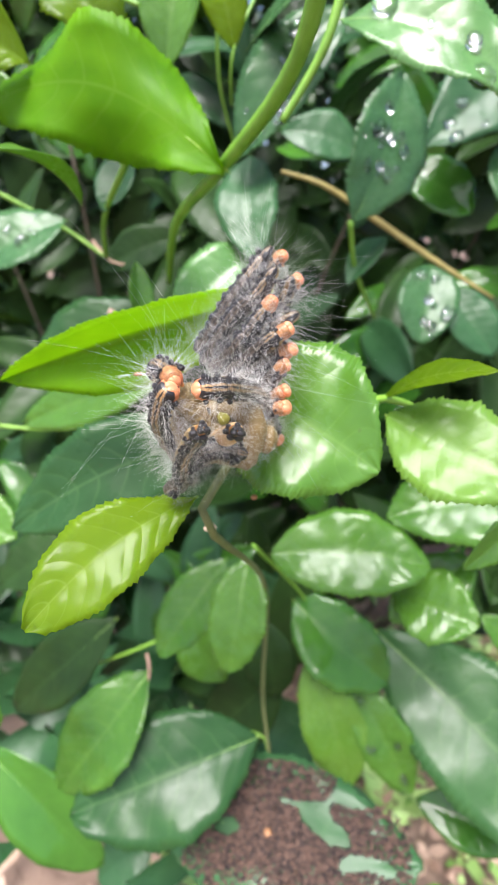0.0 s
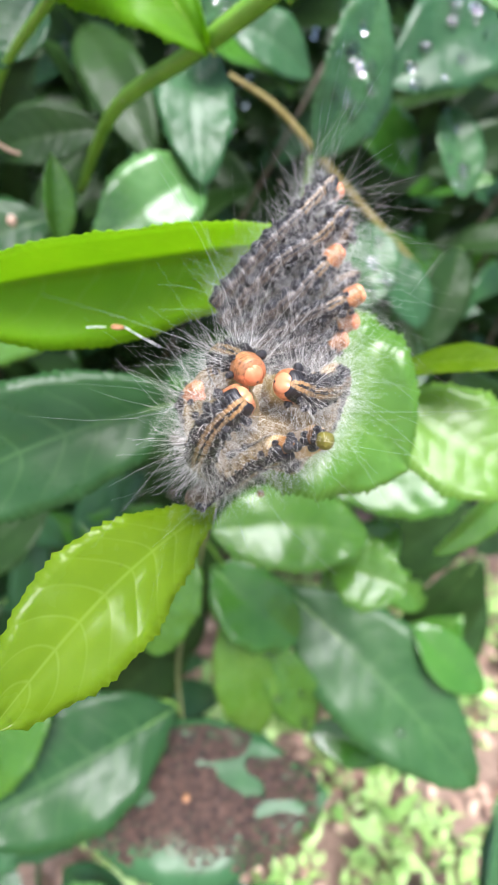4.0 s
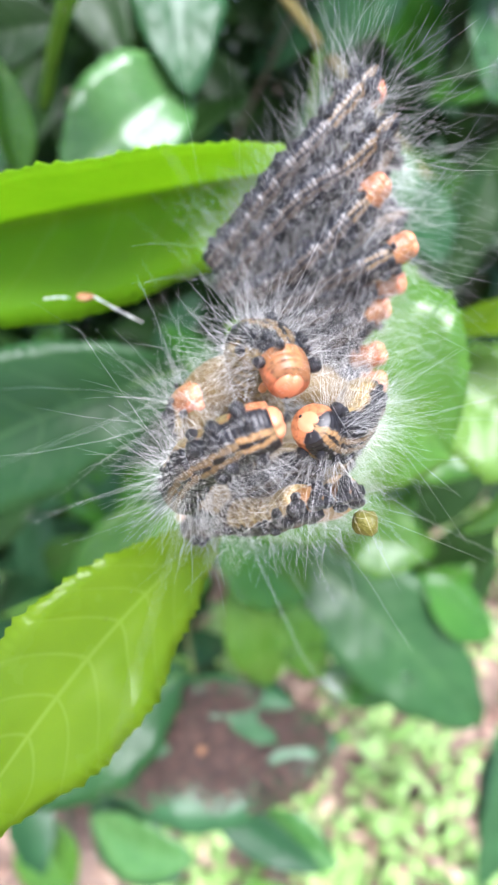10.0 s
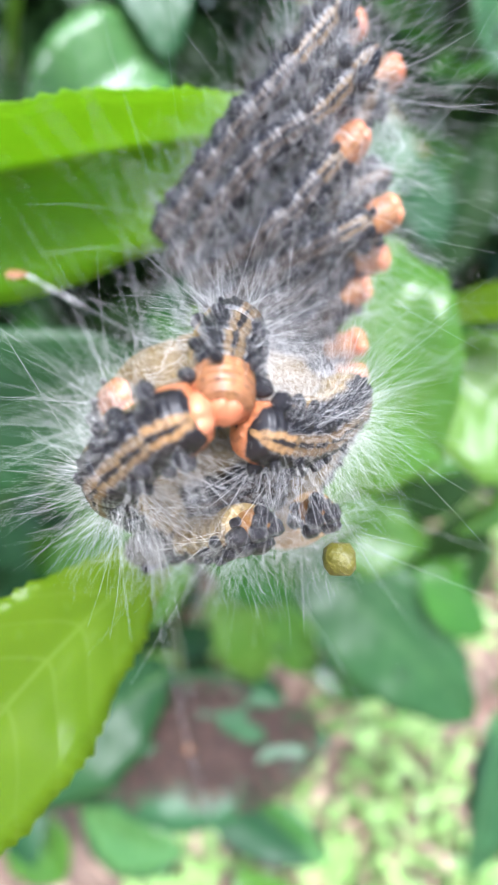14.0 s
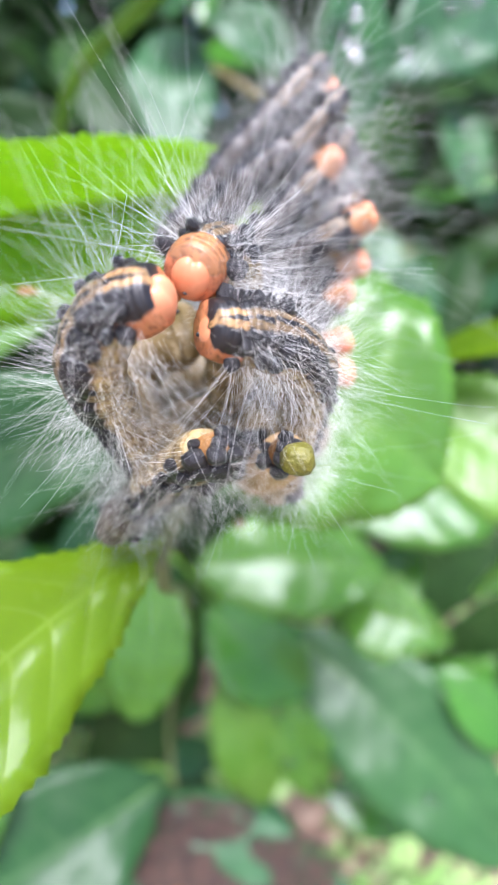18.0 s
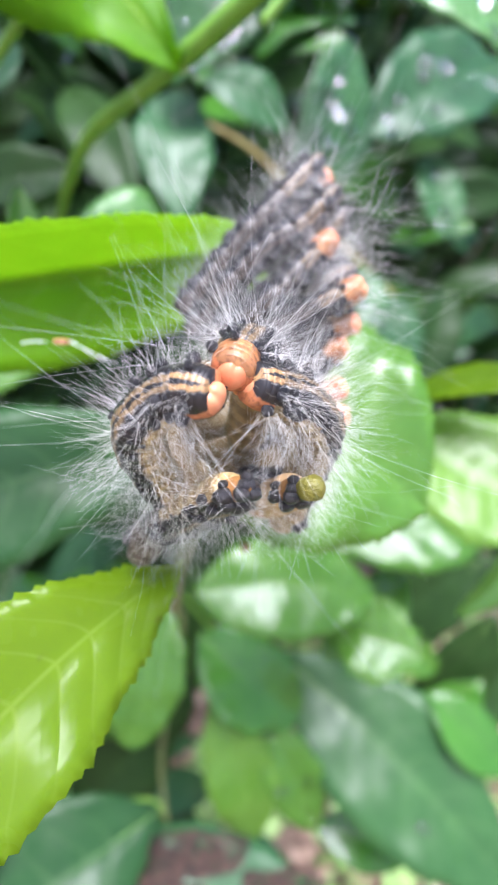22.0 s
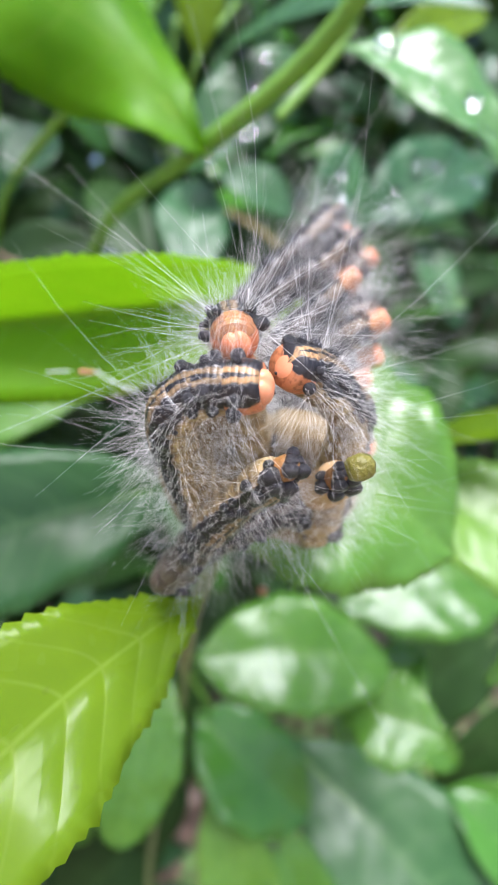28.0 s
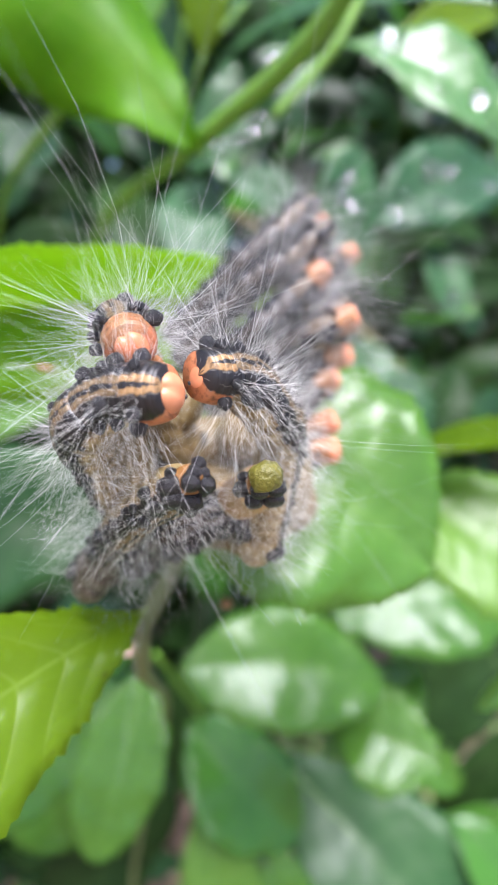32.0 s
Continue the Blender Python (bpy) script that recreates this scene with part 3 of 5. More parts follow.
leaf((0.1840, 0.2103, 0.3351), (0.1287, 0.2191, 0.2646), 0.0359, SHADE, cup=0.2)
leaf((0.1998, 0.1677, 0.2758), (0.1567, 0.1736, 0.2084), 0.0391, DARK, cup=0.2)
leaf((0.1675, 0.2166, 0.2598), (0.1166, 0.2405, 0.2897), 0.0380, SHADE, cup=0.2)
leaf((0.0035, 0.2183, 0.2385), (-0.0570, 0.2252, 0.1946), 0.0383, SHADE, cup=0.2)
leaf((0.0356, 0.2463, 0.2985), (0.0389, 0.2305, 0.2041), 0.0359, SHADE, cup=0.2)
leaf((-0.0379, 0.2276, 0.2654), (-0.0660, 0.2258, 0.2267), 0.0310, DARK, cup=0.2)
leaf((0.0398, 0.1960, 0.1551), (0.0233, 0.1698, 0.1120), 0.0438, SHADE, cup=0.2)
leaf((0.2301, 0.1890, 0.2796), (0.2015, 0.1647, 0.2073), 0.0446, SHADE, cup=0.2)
leaf((0.0653, 0.1445, 0.3627), (0.0916, 0.1241, 0.3659), 0.0290, MID, cup=0.2, bow=0.06, teeth=24)
leaf((0.2683, 0.1084, 0.1587), (0.2169, 0.0313, 0.1011), 0.0450, GLOSSY, cup=0.15, bow=0.06, teeth=22)
leaf((0.0311, 0.1377, 0.1228), (0.0513, 0.0927, 0.1270), 0.0110, GLOSSY, cup=0.15, bow=0.06, teeth=22)
leaf((0.0574, 0.0960, 0.1175), (0.1028, 0.0607, 0.1301), 0.0300, GLOSSY, cup=0.15, bow=0.06, teeth=22)
leaf((-0.0477, 0.1262, 0.0838), (0.0187, 0.0858, 0.1010), 0.0340, GLOSSY, cup=0.15, bow=0.06, teeth=22)
leaf((0.0946, 0.1207, 0.1003), (0.1181, 0.1248, 0.1520), 0.0220, MID, cup=0.15, bow=0.06, teeth=22)
stem([(0.0190, 0.1173, 0.5609), (0.0123, 0.1392, 0.5394), (-0.0077, 0.1661, 0.5211), (-0.0284, 0.1965, 0.5054), (-0.0414, 0.2411, 0.4789)], 0.0020)
stem([(0.0271, 0.1655, 0.5649), (0.0234, 0.1652, 0.5527), (0.0184, 0.1665, 0.5440), (0.0112, 0.1670, 0.5336)], 0.0013)
stem([(-0.0416, 0.1861, 0.5277), (-0.0617, 0.2126, 0.5084), (-0.0718, 0.2387, 0.4906)], 0.0012)
stem([(-0.1271, 0.2371, 0.5226), (-0.0931, 0.2417, 0.5043), (-0.0718, 0.2387, 0.4906)], 0.0010)
stem([(-0.0149, 0.2563, 0.5915), (-0.0146, 0.2609, 0.5653), (-0.0081, 0.2772, 0.5418)], 0.0008)
stem([(0.0030, 0.1000, 0.4640), (-0.0030, 0.0960, 0.4500), (-0.0076, 0.0867, 0.4393), (0.0096, 0.1484, 0.3601), (0.0100, 0.1548, 0.2773), (0.0159, 0.1341, 0.2380), (0.0233, 0.1188, 0.1529)], 0.0010, TWIG)
stem([(0.0084, 0.1040, 0.4686), (0.0228, 0.1063, 0.4601), (0.0395, 0.1151, 0.4616), (0.0608, 0.1368, 0.4439), (0.0754, 0.1774, 0.3912)], 0.0010)
stem([(0.0063, 0.2458, 0.5977), (-0.0063, 0.2286, 0.5689), (-0.0082, 0.2378, 0.5523)], 0.0007)
stem([(-0.1281, 0.1905, 0.4199), (-0.0933, 0.1955, 0.4149), (-0.0682, 0.2138, 0.4126)], 0.0008)
stem([(0.0038, 0.1568, 0.3772), (0.0342, 0.1860, 0.3152), (0.0634, 0.1682, 0.2711)], 0.0009)
stem([(0.0465, 0.2267, 0.5071), (0.0538, 0.2392, 0.4854), (0.0727, 0.2632, 0.4577)], 0.0011)
stem([(-0.0349, 0.1649, 0.3131), (-0.0687, 0.1690, 0.2897), (-0.1152, 0.1802, 0.2548)], 0.0009)
stem([(-0.0056, 0.1547, 0.2490), (0.0116, 0.1489, 0.2501), (0.0132, 0.1354, 0.2355)], 0.0008)
stem([(-0.0343, 0.2472, 0.5667), (-0.0429, 0.2584, 0.5894), (-0.0740, 0.2671, 0.6011)], 0.0010)

# inner foliage of the bush, behind the leaves above, half with shade painted in
fill_meshes = []
for i in range(8):
    me = bpy.data.meshes.new("leaf")
    fb = blade_bm(0.07, 0.027, 0.2, 0.06, 0, 0.03, i % 2, 14, 6, 900 + i)
    fb.to_mesh(me)
    fb.free()
    me.polygons.foreach_set("use_smooth", [True] * len(me.polygons))
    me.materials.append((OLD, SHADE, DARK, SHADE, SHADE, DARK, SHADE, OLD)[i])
    fill_meshes.append(me)
made = 0
while made < 300:
    z = rng.uniform(0.16, 0.74)
    x = rng.uniform(-0.26, 0.36)
    y = 0.205 + (z - 0.23) * 0.34 + 0.02 + 0.11 * rng.random()
    if z < 0.26 and (x > 0.04 or y < 0.25):
        continue
    ob = new("leaf", fill_meshes[made % 8])
    ob.parent = bush
    way = Vector((rng.uniform(-1, 1), rng.uniform(-0.7, 0.1), rng.uniform(-1.0, 0.5)))
    k = rng.uniform(0.7, 1.3)
    ob.matrix_basis = facing(Vector((x, y, z)), way, CAMWARD + Vector((rng.uniform(-0.5, 0.5), rng.uniform(-0.3, 0.3), rng.uniform(-0.4, 0.6))), 0) @ Matrix.Diagonal((k, k, k, 1))
    made += 1


def simple_leaf(verts, faces, at, way, face, length, width):
    m = facing(at, way, face)
    first = len(verts)
    for u, w, h in ((0, 0.05, 0), (0.25, 0.8, 0.06), (0.5, 1.0, 0.09), (0.78, 0.7, 0.05), (1, 0.02, -0.04)):
        for v in (-1, 0, 1):
            verts.append(m @ Vector((v * w * width / 2, u * length, h * length + 0.12 * width * abs(v))))
    for a in range(4):
        for b in range(2):
            q = first + 3 * a + b
            faces.append((q, q + 1, q + 4, q + 3))


def foliage(name, number, place, material, parent, label):
    verts, faces = [], []
    for i in range(number):
        at = place()
        if at is None:
            continue
        way = Vector((rng.uniform(-1, 1), rng.uniform(-0.8, 0.3), rng.uniform(-1.0, 0.6)))
        face = CAMWARD + Vector((rng.uniform(-0.8, 0.8), rng.uniform(-0.5, 0.5), rng.uniform(-0.5, 0.8)))
        simple_leaf(verts, faces, at, way, face, rng.uniform(0.045, 0.09), rng.uniform(0.02, 0.034))
    me = bpy.data.meshes.new(name)
    me.from_pydata(verts, [], faces)
    me.polygons.foreach_set("use_smooth", [True] * len(faces))
    uvl = me.uv_layers.new(name="leaf")
    uvs = np.zeros((len(me.loops), 2))
    idx = np.array([lo.vertex_index for lo in me.loops]) % 15
    uvs[:, 0] = np.array([0, 0.25, 0.5, 0.78, 1])[idx // 3]
    uvs[:, 1] = idx % 3 - 1.0
    uvl.data.foreach_set("uv", uvs.ravel())
    me.materials.append(material)
    ob = new(name, me)
    ob.parent = parent
    return tagged(ob, label, kind="stuff")


def deep():
    z, x = rng.uniform(0.05, 1.3), rng.uniform(-0.7, 0.9)
    y = 0.30 + max(z - 0.23, 0) * 0.34 + rng.uniform(0.0, 0.30)
    if z < 0.26 and y < 0.40 + 0.5 * max(x, 0):
        return None
    return Vector((x, y, z))


def low():
    z, x = rng.uniform(0.02, 0.22), rng.uniform(-0.45, 0.03)
    return Vector((x, rng.uniform(0.17, 0.40), z))


# inner_leaves carry the bush's inner shade in their colour
foliage("inner_leaves", 5600, deep, SHADE, bush, "dense inner leaves of the bush, coloured dark for their shade")
foliage("lower_leaves", 220, low, OLD, bush, "lower green leaves of the bush")
hedge = tagged(new("hedge"), "dense clipped tea hedge behind the bush", "hedge")


def far_hedge():
    z, x = rng.uniform(-0.05, 2.1), rng.uniform(-1.2, 1.4)
    return Vector((x, 0.85 + rng.uniform(0, 0.35) + 0.3 * max(z - 0.3, 0), z))


foliage("hedge_leaves", 20000, far_hedge, OLD, hedge, "dense green leaves of the hedge")
for i in range(10):
    x = -0.9 + 0.2 * i + 0.05 * math.sin(i * 7)
    pts, _ = smooth_line([Vector((x, 1.05, -0.1)), Vector((x + 0.06 * math.sin(i), 1.08, 0.5)), Vector((x + 0.2 * math.sin(3 * i), 1.2, 1.2))], 10)
    part("branch", tube_bm(pts, [0.008 - 0.0005 * k for k in range(10)], 7), BARK, hedge)
for i in range(12):
    x, y = rng.uniform(-0.25, 0.4), rng.uniform(0.3, 0.42)
    top = Vector((x + rng.uniform(-0.12, 0.12), y + rng.uniform(-0.06, 0.06), rng.uniform(0.5, 0.75)))
    pts, _ = smooth_line([Vector((x * 0.4 + 0.04, 0.5, -0.1)), Vector((x * 0.8, y + 0.05, 0.2)), top], 12)
    part("branch", tube_bm(pts, [0.003 - 0.00018 * k for k in range(12)], 7), BARK, bush)

# ---- water drops, dry stalk and scraps on the leaves ----
def water_material():
    m, t, p = nodes_of("water")
    p.inputs["Base Color"].default_value = (1, 1, 1, 1)
    p.inputs["Roughness"].default_value, p.inputs["IOR"].default_value = 0.02, 1.33
    p.inputs["Transmission Weight"].default_value = 1.0
    return m


WATER = water_material()


def on_leaf(ob, u, v, lift=0.0):
    length, width, cup, bow, rounded = SHAPES[ob.name]
    half = 0.5 * width * blade_profile(u, rounded)
    return ob.matrix_basis @ Vector((v * half, u * length, bow * length * 4 * u * (1 - u) + cup * half * abs(v) ** 1.35 + lift))


def drops(ob, number, seed, big=0.0033):
    r = random.Random(seed)
    for i in range(number):
        u, v = r.uniform(0.15, 0.9), r.uniform(-0.75, 0.75)
        k = r.uniform(0.25, 1.0) ** 2 * big + 0.0004
        bm = bmesh.new()
        bmesh.ops.create_icosphere(bm, subdivisions=2, radius=1.0)
        for w in bm.verts:
            w.co = Vector((w.co.x * k * r.uniform(0.97, 1.03), w.co.y * k * 1.25, w.co.z * k * (0.27 if w.co.z > 0 else 0.2)))
        d = tagged(link("water_drop", bm, [WATER]), "clear rain drop lying on a leaf", "water drop", "rain drops on the leaves")
        m = ob.matrix_basis.to_3x3().to_4x4()
        m.translation = on_leaf(ob, u, v, 0.0002 + 0.1 * k)
        d.matrix_basis = m @ Matrix.Rotation(r.uniform(-0.6, 0.6), 4, "Z")


for n, (ob, number) in enumerate(((wet1, 9), (wet2, 10), (wet3, 8), (droop, 5), (left_wet, 6), (round_wet, 5), (far_wet, 5), (big_right, 2), (glossy, 3))):
    drops(ob, 2 * number, 50 + n)

def scrap(name, label, category, at, size, seed, material, squash=0.8):
    bm = bmesh.new()
    lump(bm, (0, 0, 0), size, 0, seed, squash)
    ob = tagged(part(name, bm, material, None), label, category)
    ob.location = at
    return ob


scrap("frass_crumb", "rusty brown crumb stuck on a leaf", "frass", (0.0199, 0.0984, 0.4483), 0.00110, 1, RUST, 0.8)
scrap("frass_crumb", "rusty brown crumb stuck on a leaf", "frass", (0.0183, 0.0969, 0.4462), 0.00080, 2, RUST, 0.8)
scrap("frass_crumb", "rusty brown crumb stuck on a leaf", "frass", (0.0038, 0.0918, 0.4441), 0.00080, 3, RUST, 0.8)
scrap("leaf_scar", "brown wet scar on the margin of a young leaf", "scar", (-0.0248, 0.1040, 0.4711), 0.00120, 4, RUST, 0.35)
scrap("fly", "small dark fly on a leaf", "fly", (0.0263, 0.1037, 0.4592), 0.00110, 5, KNOB, 0.6)
scrap("bud", "dry pinkish bud scale on the twig", "bud scale", (-0.0085, 0.1023, 0.4269), 0.00180, 6, LITTER, 0.4)
scrap("twig_scrap", "pinkish dry scrap on the frass", "scrap", (0.0122, 0.1070, 0.2505), 0.00180, 7, RUST, 0.5)
scrap("bud", "small pale cut twig end", "twig end", (-0.0586, 0.1950, 0.4706), 0.00160, 8, LITTER, 1.2)
stalk_line = [(0.0160, 0.2639, 0.5305), (0.0385, 0.2641, 0.5243), (0.0639, 0.2662, 0.5107), (0.1013, 0.2634, 0.4891), (0.1360, 0.2586, 0.4698)]
dry_twig = [(-0.0805, 0.2483, 0.4976), (-0.0690, 0.2375, 0.4888), (-0.0551, 0.2372, 0.4865)]
bent_twig = [(-0.0480, 0.1505, 0.3146), (-0.0461, 0.1460, 0.3125), (-0.0470, 0.1428, 0.3028), (-0.0533, 0.1436, 0.3006)]

streak_lines = [[(-0.0236, 0.1031, 0.4716), (-0.0209, 0.1016, 0.4707), (-0.0177, 0.0995, 0.4700)], [(-0.0300, 0.1047, 0.4702), (-0.0282, 0.1043, 0.4707), (-0.0268, 0.1039, 0.4709)]]


def dry_stalk(points, width, label):
    """A flat dry blade, twisted a little."""
    pts, _ = smooth_line(points, 20)
    bm = bmesh.new()
    rows = []
    for i, p in enumerate(pts):
        d = (pts[min(i + 1, 19)] - pts[max(i - 1, 0)]).normalized()
        a = d.cross(CAMWARD).normalized()
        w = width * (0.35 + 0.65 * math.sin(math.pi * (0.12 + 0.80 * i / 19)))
        rows.append([bm.verts.new(p + a * w * k + CAMWARD * h) for k, h in ((-0.5, 0), (0, 0.0007), (0.5, 0), (0, -0.0007))])
    for r0, r1 in zip(rows, rows[1:]):
        for k in range(4):
            bm.faces.new((r0[k], r0[(k + 1) % 4], r1[(k + 1) % 4], r1[k]))
    bm.faces.new(rows[0][::-1])
    bm.faces.new(rows[-1])
    return tagged(part("dry_stalk", bm, STRAW, None), label, "stalk")


dry_stalk(stalk_line, 0.0042, "dry yellow brown grass blade among the leaves")
for line in (dry_twig, bent_twig):
    pts, _ = smooth_line(line, 10)
    tagged(part("twig", tube_bm(pts, [0.0009 - 0.00004 * i for i in range(10)], 7), LITTER, None), "small dry pale twig caught among the leaves", "twig")

# white tubes stand in for the glistening wet streaks beside the scar
for line in streak_lines:
    pts, _ = smooth_line(line, 10)
    tagged(part("silk_strand", tube_bm(pts, [0.0001 + 0.00006 * math.sin(2.1 * i) for i in range(10)], 6), HAIR, None), "white strand standing in for a wet glistening streak on a young leaf", "silk")

# ---- ground ----
GROUND = -0.085
gb = bmesh.new()
bmesh.ops.create_grid(gb, x_segments=120, y_segments=120, size=0.9)
for v in gb.verts:
    v.co.z = 0.02 * noise.noise(v.co * 6) + 0.008 * noise.noise(v.co * 25)
for rim in (3.0, 60.0, 2000.0):
    edges = [e for e in gb.edges if e.is_boundary]
    got = bmesh.ops.extrude_edge_only(gb, edges=edges)
    for v in [g for g in got["geom"] if isinstance(g, bmesh.types.BMVert)]:
        k = rim / max(abs(v.co.x), abs(v.co.y))
        v.co.x, v.co.y, v.co.z = v.co.x * k, v.co.y * k, 0
ground = tagged(link("ground", gb, [SOIL]), "damp brown soil under the bush", "ground", kind="structure")
ground.location.z = GROUND


def scatter_mesh(name, count, make, material, label, category):
    bm = bmesh.new()
    for i in range(count):
        make(bm, i)
    return tagged(link(name, bm, [material]), label, category, kind="stuff")


def weed_leaf(bm, i):
    x, y = rng.uniform(-0.1, 0.65), rng.uniform(-0.35, 0.5)
    if noise.noise(Vector((x * 9, y * 9, 3))) < -0.1:
        return
    at = Vector((x, y, GROUND + rng.uniform(0.0, 0.035)))
    way = Vector((rng.uniform(-1, 1), rng.uniform(-1, 1), rng.uniform(0.1, 0.9))).normalized() * (rng.uniform(0.005, 0.030) if i % 7 else rng.uniform(0.03, 0.055))
    side = way.cross(Vector((rng.uniform(-0.4, 0.4), rng.uniform(-0.4, 0.4), 1))).normalized() * (rng.uniform(0.0015, 0.0065) if i % 7 else rng.uniform(0.005, 0.011))
    mid = at + way * 0.5 + Vector((0, 0, 0.003))
    a, b, c, d = (bm.verts.new(p) for p in (at, mid + side, at + way, mid - side))
    e = bm.verts.new(mid - Vector((0, 0, 0.002)))
    for f in ((a, b, e), (b, c, e), (c, d, e), (d, a, e)):
        bm.faces.new(f)


def dead_leaf(bm, i):
    at = Vector((rng.uniform(-0.3, 0.7), rng.uniform(-0.35, 0.6), GROUND + rng.uniform(0.012, 0.03)))
    way = Vector((rng.uniform(-1, 1), rng.uniform(-1, 1), rng.uniform(-0.2, 0.3))).normalized() * rng.uniform(0.012, 0.032)
    side = way.cross(Vector((rng.uniform(-0.6, 0.6), rng.uniform(-0.6, 0.6), 1))).normalized() * rng.uniform(0.002, 0.007)
    up = Vector((0, 0, 0.004))
    p = [at, at + way * 0.35 + side + up, at + way * 0.7 + side * 0.8 + up * 2, at + way, at + way * 0.7 - side * 0.8 + up, at + way * 0.35 - side]
    vs = [bm.verts.new(q) for q in p]
    for f in ((0, 1, 5), (1, 4, 5), (1, 2, 4), (2, 3, 4)):
        bm.faces.new([vs[k] for k in f])


scatter_mesh("weeds", 9000, weed_leaf, GRASS, "low bright green weeds on the soil", "weeds")
scatter_mesh("leaf_litter", 2600, dead_leaf, LITTER, "dry tan and brown leaf litter on the soil", "litter")

# ---- frass on a low leaf ----
frass_leaf = leaf((-0.045, 0.125, 0.232), (0.082, 0.098, 0.246), 0.062, OLD, cup=0.05, bow=0.03, roll=-12, teeth=36)


def frass(bm, i):
    a, b = rng.gauss(0.5, 0.22), rng.gauss(0, 0.5)
    if not 0.02 < a < 0.93 or abs(b) > 0.92 * math.sin(math.pi * a) ** 0.6:
        return
    if noise.noise(Vector((a * 6, b * 2.6, 7.7))) < -0.36:
        return
    p = frass_leaf.matrix_basis @ Vector((b * 0.031, a * 0.135, 0.0042 * 4 * a * (1 - a) + 0.0007 + rng.uniform(0, 0.0016)))
    s = rng.uniform(0.0005, 0.0011)
    turn = Euler((rng.uniform(0, 6), rng.uniform(0, 6), 0)).to_matrix()
    vs = [bm.verts.new(p + turn @ Vector(q) * s) for q in ((1.4, 0, 0), (0, 1, 0), (-1.4, 0, 0), (0, -1, 0), (0, 0, 1), (0, 0, -1))]
    for f in ((0, 1, 4), (1, 2, 4), (2, 3, 4), (3, 0, 4), (1, 0, 5), (2, 1, 5), (3, 2, 5), (0, 3, 5)):
        bm.faces.new([vs[k] for k in f])


scatter_mesh("frass", 11500, frass, FRASS, "heap of dark brown frass grains on a low leaf", "frass")

# ---- caterpillars ----
R, STEP = 0.0020, 0.0022


def ring_body(bm, rings, sides, mat):
    """rings: (y, radius x, radius z, z offset)."""
    made = []
    for y, rx, rz, oz in rings:
        made.append([bm.verts.new((rx * math.sin(2 * math.pi * k / sides), y, oz + rz * math.cos(2 * math.pi * k / sides))) for k in range(sides)])
    for a, b in zip(made, made[1:]):
        for k in range(sides):
            bm.faces.new((a[k], b[k], b[(k + 1) % sides], a[(k + 1) % sides])).material_index = mat
    bm.faces.new(made[0]).material_index = mat
    bm.faces.new(made[-1][::-1]).material_index = mat


def segment_mesh(kind, seed):
    r = random.Random(seed)
    bm = bmesh.new()
    taper = {"tail": 0.85, "stub": 0.85, "fore": 0.94, "collar": 0.88, "thorax": 0.80, "tip": 0.72, "rump": 0.60}.get(kind, 1.0)
    prof = [(-0.85, 0.84), (-0.6, 0.93), (-0.3, 1.0), (0, 1.03), (0.3, 1.0), (0.6, 0.93), (0.85, 0.84)]
    if kind in ("tip", "rump"):
        prof = [(-0.75, 0.75), (-0.4, 0.95), (0, 1.0), (0.4, 0.95), (0.75, 0.8), (1.0, 0.5), (1.1, 0.2)]
    if kind in ("tail", "stub"):
        prof = [(-1.1, 0.2), (-1.0, 0.5), (-0.7, 0.82), (-0.3, 0.98), (0.2, 1.02), (0.55, 0.94), (0.85, 0.84)]
    if kind == "flesh":
        prof = [(-0.85, 0.93), (-0.6, 0.975), (-0.3, 1.0), (0, 1.0), (0.3, 1.0), (0.6, 0.975), (0.85, 0.93)]
    ring_body(bm, [(y * STEP, R * k * taper, R * k * taper * 0.96, 0) for y, k in prof], 22, 0)
    me = bpy.data.meshes.new("segment")
    bm.to_mesh(me)
    bm.free()
    me.polygons.foreach_set("use_smooth", [True] * len(me.polygons))
    me.materials.append({"thorax": THORAX, "grey": GREY, "stub": GREY, "collar": COLLAR, "rump": AMBER, "flesh": FLESH}.get(kind, BODY))
    return me


def head_mesh():
    """A two-lobed head shell with a seam down the face."""
    bm = bmesh.new()
    bmesh.ops.create_uvsphere(bm, u_segments=28, v_segments=18, radius=1.0)
    for v in bm.verts:
        n = v.co.copy()
        seam = 1 - 0.17 * math.exp(-(n.x * 5.5) ** 2) * max(0, min(1, n.z + 0.6))
        chin = 1 - 0.22 * max(0, -n.z) ** 2
        v.co = Vector((n.x * R * 0.90 * chin, n.y * R * 0.58 * seam - 0.22 * R, n.z * R * 0.98 * seam - 0.12 * R))
    me = bpy.data.meshes.new("head")
    bm.to_mesh(me)
    bm.free()
    me.polygons.foreach_set("use_smooth", [True] * len(me.polygons))
    me.materials.append(HEAD)
    return me


def lump_mesh(name, size, seed, squash, material):
    bm = bmesh.new()
    lump(bm, (0, 0, 0), size, 0, seed, squash)
    me = bpy.data.meshes.new(name)
    bm.to_mesh(me)
    bm.free()
    me.polygons.foreach_set("use_smooth", [True] * len(me.polygons))
    me.materials.append(material)
    return me


WARTS = [lump_mesh("wart", R, 11 + i, 0.9, KNOB) for i in range(3)]
LEGS = lump_mesh("leg", R * 0.17, 21, 1.5, LEG)
PROLEG = lump_mesh("proleg", R * 0.30, 22, 1.3, TIP)
MOUTH = lump_mesh("mouthparts", R * 0.11, 23, 0.7, KNOB)


